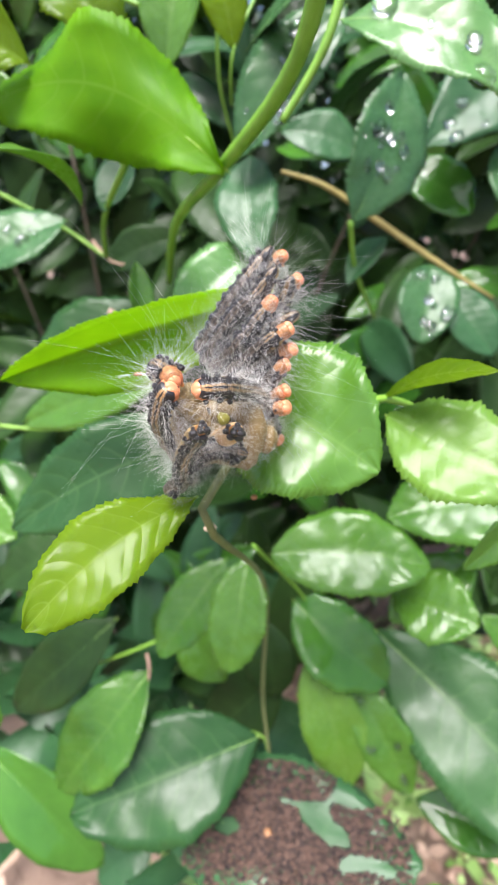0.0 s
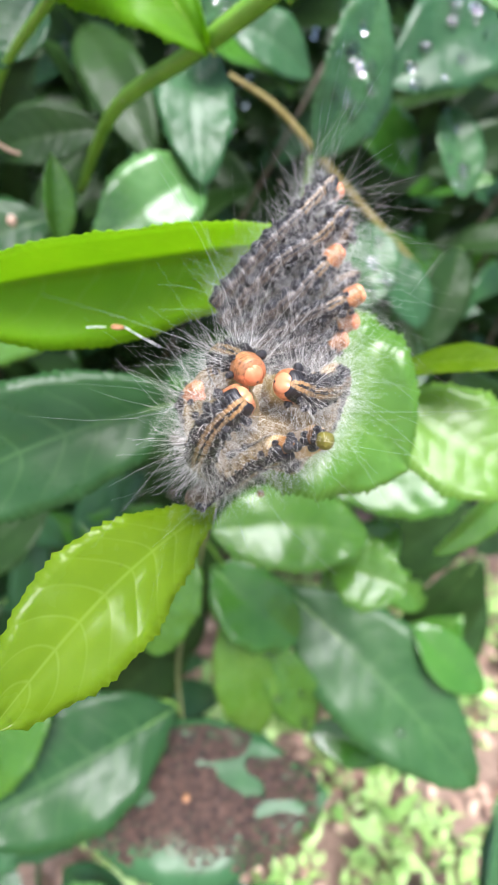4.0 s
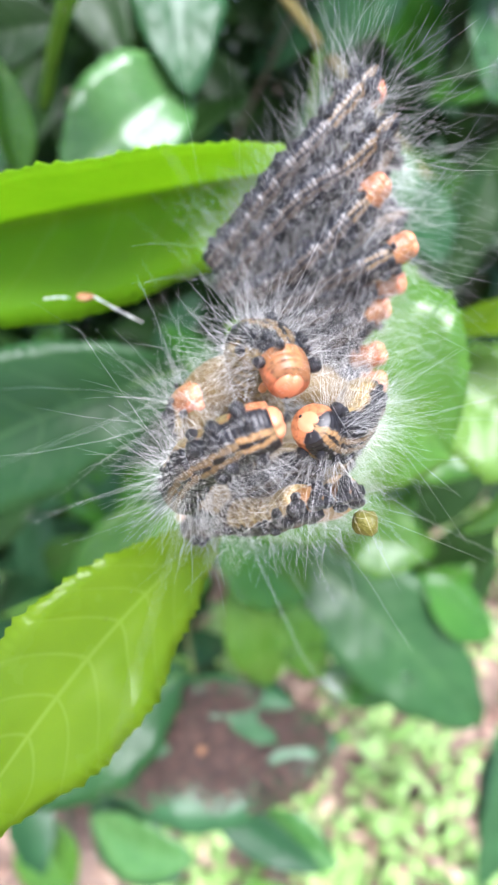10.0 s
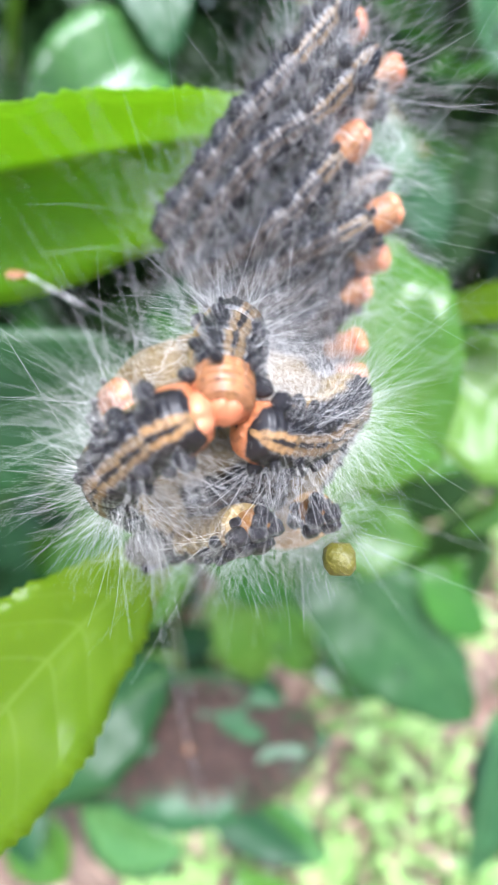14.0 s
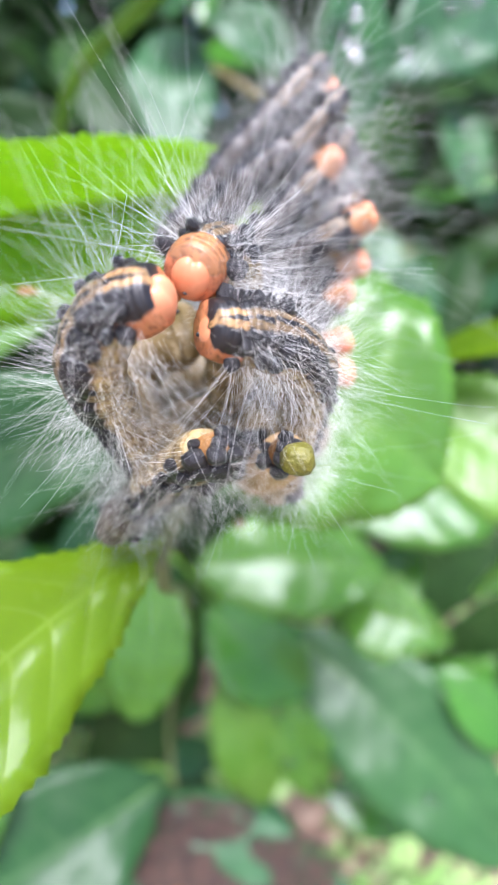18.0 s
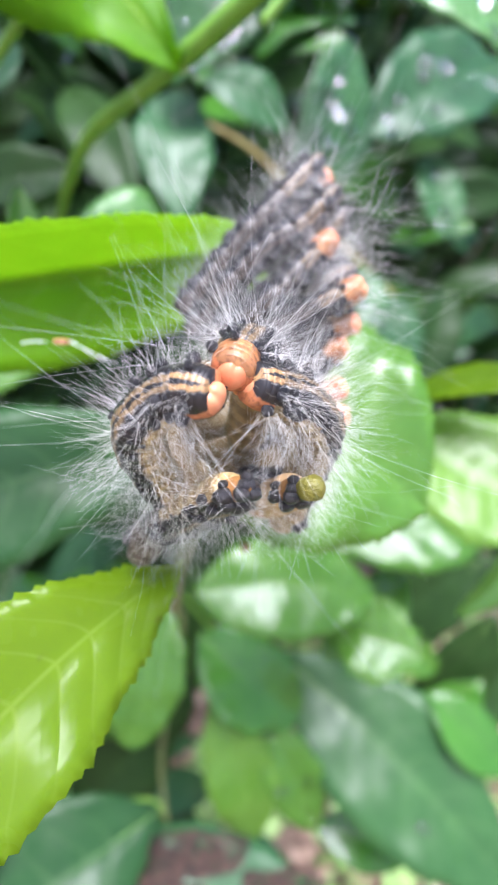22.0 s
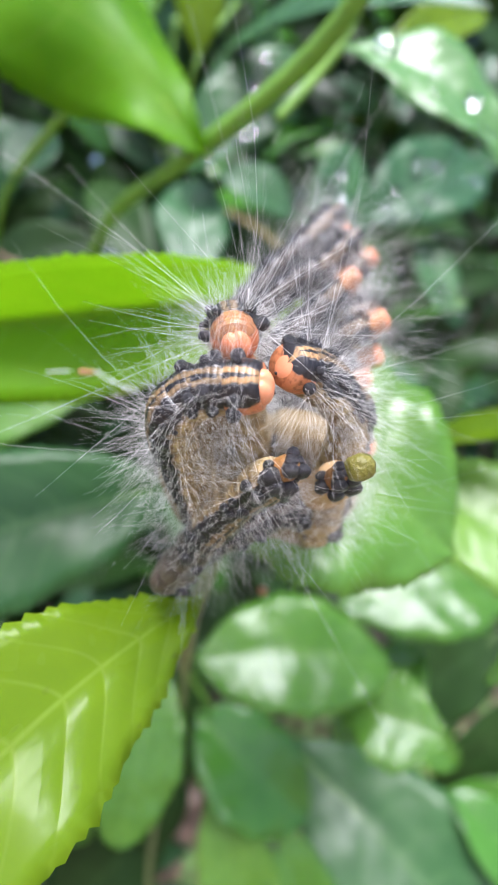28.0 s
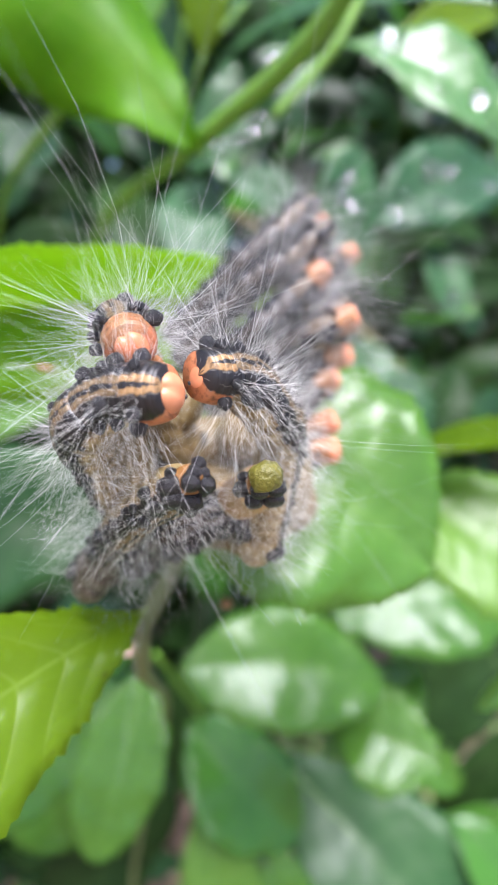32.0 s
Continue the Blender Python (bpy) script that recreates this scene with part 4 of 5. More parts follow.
def limbs(ob, kind, i, bare, curled):
    rows = {"thorax": ((36, 0.15), (80, 0.26)), "fore": ((40, 0.24), (74, 0.27)), "collar": ((42, 0.22), (78, 0.28)), "tail": ((46, 0.40), (80, 0.32)), "stub": ((46, 0.40), (80, 0.32)), "tip": ((40, 0.34), (75, 0.26)), "rump": ((30, 0.46), (78, 0.40), (120, 0.26)), "grey": ((46, 0.30), (72, 0.22))}.get(kind, ((44, 0.17), (66, 0.15)))
    for sgn in (-1, 1):
        for k, (ang, big) in enumerate(rows):
            a = radians(ang + 9 * math.sin(i * 2.3 + k + sgn))
            w = new("wart", WARTS[(i + k) % 3])
            w.parent = ob
            f = big * (1 + 0.18 * math.sin(i * 5.1 + 2 * k + sgn))
            rad = R * (0.66 if kind == "rump" else 0.95)
            w.matrix_basis = Matrix.Translation((sgn * rad * math.sin(a), STEP * 0.2 * math.sin(i * 3.7 + k), rad * math.cos(a))) @ Matrix.Diagonal((f, f * 1.15, f * 0.9, 1))
            if kind == "rump":
                w = new("wart", WARTS[k % 3])
                w.parent = ob
                w.matrix_basis = Matrix.Translation((sgn * R * (0.30 - 0.14 * k), STEP * (0.85 + 0.06 * k), R * (0.32 - 0.34 * k))) @ Matrix.Diagonal((0.36 - 0.05 * k,) * 3 + (1,))
        if (kind in ("thorax", "leg") or kind == "tail" and not curled) and not bare:
            w = new("leg", LEGS) if kind == "thorax" else new("proleg", PROLEG)
            w.parent = ob
            w.location = (sgn * R * 0.42, 0, -R * 0.95)


def hair_mesh(seed, tufts, short, long_from, long_to, forward=0.0):
    """Hairs that stand off a segment: tufts from the warts, and short fuzz all over."""
    r = random.Random(seed)
    verts, faces = [], []

    def hair(root, way, length, thick, curl):
        side = way.cross(Vector((r.uniform(-1, 1), r.uniform(-1, 1), r.uniform(-1, 1)))).normalized()
        other = way.cross(side)
        first = len(verts)
        for k, w in enumerate((1.0, 0.85, 0.6, 0.3)):
            s = k / 3
            c = root + way * length * s + side * curl * length * s * s
            for q in range(3):
                a = 2.094 * q
                verts.append(c + thick * w * (math.cos(a) * side + math.sin(a) * other))
        for k in range(3):
            for q in range(3):
                a, b = first + 3 * k + q, first + 3 * k + (q + 1) % 3
                faces.append((a, b, b + 3, a + 3))

    for i in range(tufts):
        ang = radians(r.choice((38, 42, 82, 88, 105)) * r.choice((-1, 1)) + r.uniform(-10, 10))
        root = Vector((R * math.sin(ang), r.uniform(-0.3, 0.3) * STEP, R * math.cos(ang)))
        way = (Vector((math.sin(ang), 0, math.cos(ang))) + Vector((r.uniform(-0.6, 0.6), r.uniform(-0.7, 0.7) + forward, r.uniform(-0.6, 0.6)))).normalized()
        hair(root, way, r.uniform(long_from, long_to) * (1.0 if r.random() < 0.86 else 1.9), r.uniform(0.0000065, 0.000012), r.uniform(-0.35, 0.35))
    for i in range(short):
        ang = r.uniform(-2.4, 2.4)
        root = Vector((R * math.sin(ang), r.uniform(-0.5, 0.5) * STEP, R * math.cos(ang)))
        way = (Vector((math.sin(ang), 0, math.cos(ang))) + Vector((r.uniform(-0.6, 0.6), r.uniform(-0.7, 0.7), r.uniform(-0.6, 0.6)))).normalized()
        hair(root, way, r.uniform(0.0014, 0.0050), r.uniform(0.0000032, 0.0000062), r.uniform(-0.4, 0.4))
    me = bpy.data.meshes.new("hairs")
    me.from_pydata(verts, [], faces)
    me.materials.append(HAIR)
    return me


SEGMENTS = {k: [segment_mesh(k, 40 * n + i) for i in range(2)] for n, k in enumerate(("tail", "body", "leg", "fore", "thorax", "grey", "tip", "rump", "flesh", "stub", "collar"))}
HEAD_MESH = head_mesh()
HAIRS = [hair_mesh(70 + i, 9, 95, 0.0022, 0.0070) for i in range(6)]
REAR_HAIRS = [hair_mesh(120 + i, 9, 42, 0.0022, 0.0070) for i in range(4)]
END_HAIRS = [hair_mesh(90 + i, 24, 80, 0.0050, 0.0125, 0.5) for i in range(3)]
FUZZ = [hair_mesh(100 + i, 2, 60, 0.0025, 0.0070) for i in range(3)]


LEAN_IN = Vector((0, 0.010, 0))


def spine_poses(points, n, inside, t=0.0):
    """Poses of n body segments from tail to head, their backs turned away from inside (a point) or to CAMWARD."""
    pts, total = smooth_line(points, 2 * n + 1)
    poses = []
    for i in range(n):
        p = pts[2 * i + 1]
        way = pts[2 * i + 2] - pts[2 * i]
        face = CAMWARD if inside is None else (p - Vector(inside) - LEAN_IN * (1.0 if t < 14.5 else 0.45))
        poses.append(facing(p, way, face))
    return poses, total


crawlers = []


def caterpillar(points, label, inside=None, keys=(), size=1.0, tucked=False, dark=False, fuzzy=False, skin="", crown=0.85, hooded=False, lot="caterpillars of the cluster"):
    """points: spine from tail to head at the start; keys: later spines as (seconds, points)."""
    _, total = smooth_line(points, 5)
    n = max(6, round(max([total] + [smooth_line(p, 5)[1] for _, p in keys]) / (STEP * (1.0 if inside is None else 0.88))))
    thing = tagged(new("caterpillar"), label, "caterpillar", lot)
    base = Vector(points[0])
    thing.location = base
    gap = max([total] + [smooth_line(p, 5)[1] for _, p in keys]) / n / STEP
    if inside is None and not keys:
        jig = random.Random(300 + len(crawlers))
        points = [Vector(p) + Vector([jig.uniform(-0.0008, 0.0008) for _ in range(3)]) for p in points]
    poses, _ = spine_poses(points, n, inside)
    made = []
    back = Matrix.Translation(-base)
    for i, m in enumerate(poses):
        kind = "tail" if i == 0 else "thorax" if i == n - 2 else "fore" if i in (n - 3, n - 4) else "leg" if 0.3 < i / n < 0.65 else "body"
        if i == n - 1:
            kind = ("tip" if inside is None or not keys else "rump") if tucked else "head"
        elif skin:
            kind = skin
        elif dark and inside is not None and i == 0:
            kind = "stub"
        elif dark and (inside is None or i < 0.42 * n) or inside is None and i < 0.64 * n:
            kind = "grey"
        elif kind == "thorax" and (tucked or hooded):
            kind = "collar" if hooded else "fore"
        ob = new("head", HEAD_MESH) if kind == "head" else new("segment", SEGMENTS[kind][i % 2])
        ob.parent = thing
        k = size * (crown if kind == "head" else rng.uniform(0.95, 1.06))
        ob.matrix_basis = back @ m @ Matrix.Rotation(rng.uniform(-0.16, 0.16) if not keys else 0.0, 4, "Y") @ Matrix.Diagonal((k, max(gap, 0.8) if kind != "head" else k, k, 1))
        pick = END_HAIRS[i % 3] if i in (n - 1, n - 2, n - 3) or i == 0 and not keys else REAR_HAIRS[(i * 5 + len(crawlers)) % 4] if inside is None else HAIRS[(i * 5 + len(crawlers)) % 6]
        if fuzzy:
            pick = FUZZ[i % 3]
        if kind == "head":
            h = new("mouthparts", MOUTH)
            h.location = (0, R * 0.26, -R * 0.66)
        else:
            if kind != "flesh":
                limbs(ob, kind, i, inside is not None and kind == "leg", inside is not None)
            h = new("hairs", pick)
        h.parent = ob
        made.append(ob)
    crawlers.append((thing, base, made, points, inside, keys))
    return thing


def soft_body(points, radius, seed, hairs=340):
    """A still filler body deep in the cluster: one soft belly with faint rings, under flowing hair."""
    pts, total = smooth_line(points, 46)
    base = pts[0].copy()
    thing = tagged(new("caterpillar"), "hairy filler body with tan belly in the hollow of the cluster", "caterpillar", "caterpillars of the cluster")
    thing.location = base
    radii = [radius * min(1.0, 0.55 + 0.12 * min(i, 45 - i)) * (0.965 + 0.05 * abs(math.sin(math.pi * i / 7.5))) for i in range(46)]
    part("body", tube_bm([p - base for p in pts], radii, 22), BELLY, thing)
    r = random.Random(seed)
    verts, faces = [], []
    for k in range(hairs):
        i = r.randrange(1, 44)
        along = (pts[i + 1] - pts[i]).normalized()
        out = (CAMWARD + 1.1 * Vector((r.uniform(-1, 1), r.uniform(-1, 1), r.uniform(-1, 1))))
        out = (out - out.dot(along) * along).normalized()
        way = (out + along * r.uniform(-0.8, 0.8) + Vector((r.uniform(-0.3, 0.3), 0, r.uniform(-0.3, 0.3)))).normalized()
        side = way.cross(Vector((r.uniform(-1, 1), r.uniform(-1, 1), r.uniform(-1, 1)))).normalized()
        other, length, thick, curl = way.cross(side), r.uniform(0.0012, 0.0042), r.uniform(0.000005, 0.000010), r.uniform(-0.7, 0.7)
        first = len(verts)
        for j, w in enumerate((1.0, 0.85, 0.6, 0.3)):
            c = pts[i] - base + out * radii[i] * 0.97 + way * length * j / 3 + side * curl * length * (j / 3) ** 2
            verts.extend(c + thick * w * (math.cos(2.094 * q) * side + math.sin(2.094 * q) * other) for q in range(3))
        for j in range(9):
            a, b = first + j, first + 3 * (j // 3) + (j + 1) % 3
            faces.append((a, b, b + 3, a + 3))
    me = bpy.data.meshes.new("hairs")
    me.from_pydata(verts, [], faces)
    me.materials.append(HAIR)
    new("hairs", me).parent = thing


BENDS = {}


def bend(who, t, *points):
    BENDS.setdefault(who, []).append((t, points))


R1 = [(-0.0080, 0.1005, 0.4789), (-0.0032, 0.0998, 0.4875), (0.0007, 0.0990, 0.4931), (0.0057, 0.1000, 0.4990)]
R2 = [(-0.0075, 0.0983, 0.4765), (-0.0009, 0.0966, 0.4855), (0.0039, 0.0954, 0.4912), (0.0072, 0.0951, 0.4947)]
R3 = [(-0.0055, 0.0961, 0.4749), (0.0002, 0.0931, 0.4820), (0.0049, 0.0931, 0.4873), (0.0081, 0.0936, 0.4911)]
R4 = [(-0.0042, 0.0944, 0.4735), (0.0022, 0.0919, 0.4783), (0.0065, 0.0900, 0.4829), (0.0117, 0.0898, 0.4867)]
R5 = [(-0.0025, 0.0935, 0.4717), (0.0036, 0.0917, 0.4756), (0.0080, 0.0904, 0.4793), (0.0117, 0.0900, 0.4821)]
R6 = [(-0.0009, 0.0926, 0.4698), (0.0054, 0.0909, 0.4738), (0.0091, 0.0894, 0.4769), (0.0117, 0.0888, 0.4791)]
R7 = [(0.0016, 0.0922, 0.4688), (0.0064, 0.0892, 0.4707), (0.0089, 0.0872, 0.4727), (0.0110, 0.0864, 0.4744)]
R8 = [(0.0022, 0.0901, 0.4666), (0.0063, 0.0873, 0.4685), (0.0088, 0.0851, 0.4703), (0.0108, 0.0845, 0.4713)]
R9 = [(0.0081, 0.1095, 0.4874), (0.0121, 0.1076, 0.4917), (0.0146, 0.1063, 0.4946), (0.0166, 0.1059, 0.4965)]
R10 = [(-0.0033, 0.1054, 0.4803), (0.0026, 0.1056, 0.4896), (0.0068, 0.1049, 0.4955), (0.0108, 0.1048, 0.4988)]
R11 = [(-0.0027, 0.1022, 0.4769), (0.0042, 0.1012, 0.4836), (0.0089, 0.1010, 0.4887), (0.0112, 0.1007, 0.4927)]
R12 = [(-0.0037, 0.0985, 0.4721), (0.0036, 0.0960, 0.4789), (0.0081, 0.0957, 0.4839), (0.0113, 0.0955, 0.4874)]
H = [(0.0178, 0.1100, 0.4609), (0.0106, 0.1018, 0.4602), (0.0074, 0.0951, 0.4601), (0.0101, 0.0910, 0.4585)]
G1 = [(-0.0074, 0.0791, 0.4607), (-0.0110, 0.0786, 0.4641), (-0.0128, 0.0794, 0.4678), (-0.0123, 0.0801, 0.4715), (-0.0094, 0.0798, 0.4738), (-0.0069, 0.0808, 0.4737)]
G2 = [(0.0015, 0.0799, 0.4610), (0.0033, 0.0789, 0.4656), (0.0033, 0.0798, 0.4694), (0.0005, 0.0813, 0.4715), (-0.0035, 0.0835, 0.4710)]
G3 = [(-0.0105, 0.0784, 0.4600), (-0.0071, 0.0748, 0.4645), (-0.0032, 0.0749, 0.4654), (0.0016, 0.0769, 0.4643)]
G4 = [(-0.0098, 0.0837, 0.4591), (-0.0057, 0.0807, 0.4624), (-0.0013, 0.0794, 0.4626), (0.0041, 0.0802, 0.4608)]
G5 = [(-0.0073, 0.0868, 0.4632), (-0.0032, 0.0834, 0.4644), (0.0020, 0.0819, 0.4650), (0.0082, 0.0825, 0.4638)]
G6 = [(-0.0117, 0.0896, 0.4643), (-0.0072, 0.0875, 0.4674), (-0.0014, 0.0863, 0.4686), (0.0052, 0.0859, 0.4676)]
D = [(-0.0083, 0.0797, 0.4642), (-0.0137, 0.0799, 0.4667), (-0.0146, 0.0797, 0.4709), (-0.0126, 0.0780, 0.4731)]
bend("A", 0, (-0.00948, 0.07579, 0.46228), (-0.01204, 0.07395, 0.46825), (-0.01240, 0.07004, 0.47381), (-0.01141, 0.06884, 0.47735), (-0.01016, 0.06800, 0.47961), (-0.00891, 0.06738, 0.48031))
bend("A", 2, (-0.00974, 0.07535, 0.46141), (-0.01277, 0.07270, 0.46579), (-0.01378, 0.06805, 0.47062), (-0.01346, 0.06700, 0.47391), (-0.01249, 0.06668, 0.47674), (-0.01093, 0.06685, 0.47932))
bend("A", 6, (-0.01020, 0.07543, 0.46144), (-0.01409, 0.07294, 0.46587), (-0.01506, 0.06840, 0.47195), (-0.01357, 0.06706, 0.47522), (-0.01191, 0.06643, 0.47707), (-0.01030, 0.06624, 0.47805))
bend("A", 8, (-0.01038, 0.07542, 0.46137), (-0.01494, 0.07267, 0.46521), (-0.01587, 0.06824, 0.47141), (-0.01426, 0.06614, 0.47384), (-0.01189, 0.06539, 0.47584), (-0.00956, 0.06521, 0.47708))
bend("A", 10, (-0.01056, 0.07542, 0.46130), (-0.01513, 0.07292, 0.46547), (-0.01550, 0.06897, 0.47251), (-0.01419, 0.06741, 0.47547), (-0.01241, 0.06685, 0.47741), (-0.00957, 0.06666, 0.47878))
bend("A", 13, (-0.01006, 0.07524, 0.46133), (-0.01372, 0.07238, 0.46555), (-0.01503, 0.06914, 0.47296), (-0.01332, 0.06784, 0.47639), (-0.01146, 0.06740, 0.47847), (-0.00905, 0.06704, 0.47936))
bend("A", 16, (-0.00971, 0.07580, 0.46218), (-0.01270, 0.07398, 0.46798), (-0.01481, 0.06960, 0.47362), (-0.01413, 0.06876, 0.47713), (-0.01235, 0.06812, 0.47908), (-0.01045, 0.06754, 0.47974))
bend("A", 19, (-0.00957, 0.07567, 0.46219), (-0.01231, 0.07362, 0.46799), (-0.01473, 0.06974, 0.47399), (-0.01393, 0.06886, 0.47761), (-0.01197, 0.06773, 0.47909), (-0.00996, 0.06658, 0.47923))
bend("A", 23, (-0.00984, 0.07554, 0.46176), (-0.01307, 0.07324, 0.46679), (-0.01585, 0.06971, 0.47321), (-0.01429, 0.06849, 0.47667), (-0.01211, 0.06715, 0.47790), (-0.00999, 0.06567, 0.47755))
bend("A", 28, (-0.01002, 0.07580, 0.46250), (-0.01360, 0.07400, 0.46890), (-0.01591, 0.06996, 0.47407), (-0.01458, 0.06858, 0.47670), (-0.01198, 0.06708, 0.47777), (-0.00956, 0.06573, 0.47835))
bend("A", 30, (-0.01019, 0.07585, 0.46253), (-0.01408, 0.07414, 0.46897), (-0.01582, 0.06975, 0.47339), (-0.01446, 0.06835, 0.47598), (-0.01194, 0.06690, 0.47717), (-0.00947, 0.06555, 0.47786))
bend("A", 32, (-0.01015, 0.07584, 0.46256), (-0.01397, 0.07410, 0.46906), (-0.01549, 0.06966, 0.47339), (-0.01384, 0.06818, 0.47600), (-0.01174, 0.06681, 0.47702), (-0.00937, 0.06555, 0.47772))
bend("B", 0, (-0.00628, 0.08008, 0.46858), (-0.01300, 0.07562, 0.47993), (-0.01093, 0.07187, 0.48108), (-0.00895, 0.06768, 0.48049))
bend("B", 2, (-0.00585, 0.08035, 0.46816), (-0.01178, 0.07640, 0.47872), (-0.01135, 0.07219, 0.48030), (-0.00995, 0.06748, 0.48014))
bend("B", 6, (-0.00594, 0.08028, 0.46739), (-0.01204, 0.07620, 0.47654), (-0.01099, 0.07176, 0.47902), (-0.01025, 0.06765, 0.47971))
bend("B", 10, (-0.00526, 0.08048, 0.46803), (-0.01011, 0.07676, 0.47836), (-0.00938, 0.07258, 0.48087), (-0.00941, 0.06766, 0.48003))
bend("B", 13, (-0.00415, 0.08015, 0.46815), (-0.00693, 0.07583, 0.47869), (-0.00864, 0.07162, 0.48009), (-0.00908, 0.06620, 0.47851))
bend("B", 16, (-0.00389, 0.08032, 0.46855), (-0.00619, 0.07631, 0.47983), (-0.00847, 0.07219, 0.48094), (-0.01014, 0.06807, 0.48038))
bend("B", 19, (-0.00356, 0.08007, 0.46853), (-0.00523, 0.07560, 0.47979), (-0.00776, 0.07194, 0.48128), (-0.00982, 0.06753, 0.48021))
bend("B", 23, (-0.00368, 0.07984, 0.46802), (-0.00559, 0.07495, 0.47832), (-0.00808, 0.07147, 0.48018), (-0.01002, 0.06686, 0.47882))
bend("B", 28, (-0.00553, 0.08060, 0.46867), (-0.01086, 0.07712, 0.48020), (-0.01188, 0.07300, 0.48141), (-0.01241, 0.06796, 0.48007))
bend("B", 30, (-0.00540, 0.08053, 0.46861), (-0.01048, 0.07692, 0.48001), (-0.01123, 0.07261, 0.48077), (-0.01169, 0.06755, 0.47945))
bend("B", 32, (-0.00654, 0.08068, 0.46824), (-0.01376, 0.07735, 0.47897), (-0.01351, 0.07287, 0.47989), (-0.01279, 0.06770, 0.47913))
bend("C", 0, (0.00747, 0.09118, 0.46120), (0.00411, 0.08527, 0.47210), (-0.00080, 0.07182, 0.47842), (-0.00395, 0.06978, 0.47908), (-0.00664, 0.06776, 0.47973))
bend("C", 2, (0.01114, 0.08908, 0.46220), (0.00734, 0.08155, 0.47315), (-0.00060, 0.07126, 0.47761), (-0.00457, 0.06966, 0.47889), (-0.00833, 0.06797, 0.48005))
bend("C", 6, (0.00113, 0.07550, 0.46374), (0.00250, 0.07617, 0.47641), (-0.00124, 0.07151, 0.47694), (-0.00421, 0.06868, 0.47714), (-0.00708, 0.06730, 0.47872))
bend("C", 10, (0.00081, 0.07509, 0.46294), (0.00159, 0.07499, 0.47410), (-0.00188, 0.07038, 0.47519), (-0.00530, 0.06814, 0.47600), (-0.00790, 0.06725, 0.47815))
bend("C", 12, (0.00114, 0.07517, 0.46315), (0.00298, 0.07485, 0.47447), (-0.00092, 0.07047, 0.47572), (-0.00416, 0.06864, 0.47712), (-0.00701, 0.06817, 0.47957))
bend("C", 13, (0.00130, 0.07521, 0.46325), (0.00299, 0.07535, 0.47499), (-0.00075, 0.07077, 0.47613), (-0.00438, 0.06838, 0.47673), (-0.00775, 0.06787, 0.47886))
bend("C", 16, (0.00079, 0.07429, 0.46201), (0.00152, 0.07271, 0.47144), (-0.00124, 0.07024, 0.47531), (-0.00447, 0.06866, 0.47698), (-0.00812, 0.06688, 0.47764))
bend("C", 19, (0.00066, 0.07449, 0.46230), (0.00115, 0.07330, 0.47229), (-0.00115, 0.07057, 0.47594), (-0.00431, 0.06903, 0.47770), (-0.00892, 0.06756, 0.47854))
bend("C", 23, (0.00048, 0.07436, 0.46194), (0.00144, 0.07270, 0.47139), (-0.00056, 0.06994, 0.47511), (-0.00416, 0.06898, 0.47779), (-0.00828, 0.06759, 0.47917))
bend("C", 25, (0.00053, 0.07447, 0.46238), (0.00132, 0.07319, 0.47287), (-0.00124, 0.07068, 0.47655), (-0.00476, 0.06946, 0.47881), (-0.00880, 0.06755, 0.47919))
bend("C", 28, (0.00060, 0.07463, 0.46304), (0.00099, 0.07369, 0.47441), (-0.00221, 0.07121, 0.47747), (-0.00549, 0.06966, 0.47915), (-0.00906, 0.06764, 0.47974))
bend("C", 30, (0.00056, 0.07462, 0.46296), (0.00086, 0.07364, 0.47417), (-0.00202, 0.07102, 0.47706), (-0.00510, 0.06944, 0.47885), (-0.00892, 0.06743, 0.47920))
bend("C", 32, (0.00024, 0.07460, 0.46258), (-0.00004, 0.07360, 0.47308), (-0.00251, 0.07090, 0.47623), (-0.00551, 0.06942, 0.47844), (-0.00892, 0.06722, 0.47858))
bend("E", 0, (-0.01323, 0.07607, 0.45565), (-0.01040, 0.07457, 0.45885), (-0.00850, 0.07067, 0.46703), (-0.00515, 0.06670, 0.47326))
bend("E", 2, (-0.01306, 0.07610, 0.45615), (-0.00991, 0.07467, 0.46028), (-0.00756, 0.07048, 0.46785), (-0.00534, 0.06616, 0.47334))
bend("E", 6, (-0.01328, 0.07584, 0.45597), (-0.01053, 0.07390, 0.45978), (-0.00757, 0.06928, 0.46646), (-0.00604, 0.06550, 0.47196))
bend("E", 10, (-0.01341, 0.07591, 0.45601), (-0.01088, 0.07410, 0.45987), (-0.00828, 0.06889, 0.46562), (-0.00643, 0.06547, 0.47165))
bend("E", 13, (-0.01289, 0.07564, 0.45597), (-0.00940, 0.07334, 0.45976), (-0.00748, 0.06875, 0.46589), (-0.00620, 0.06578, 0.47210))
bend("E", 16, (-0.01358, 0.07617, 0.45624), (-0.01140, 0.07487, 0.46053), (-0.00931, 0.06999, 0.46643), (-0.00741, 0.06547, 0.47121))
bend("E", 19, (-0.01369, 0.07621, 0.45620), (-0.01169, 0.07498, 0.46044), (-0.00941, 0.07025, 0.46676), (-0.00745, 0.06567, 0.47151))
bend("E", 23, (-0.01402, 0.07633, 0.45622), (-0.01265, 0.07533, 0.46049), (-0.01026, 0.07034, 0.46640), (-0.00810, 0.06565, 0.47105))
bend("E", 28, (-0.01374, 0.07617, 0.45594), (-0.01185, 0.07485, 0.45970), (-0.00991, 0.07042, 0.46706), (-0.00770, 0.06598, 0.47261))
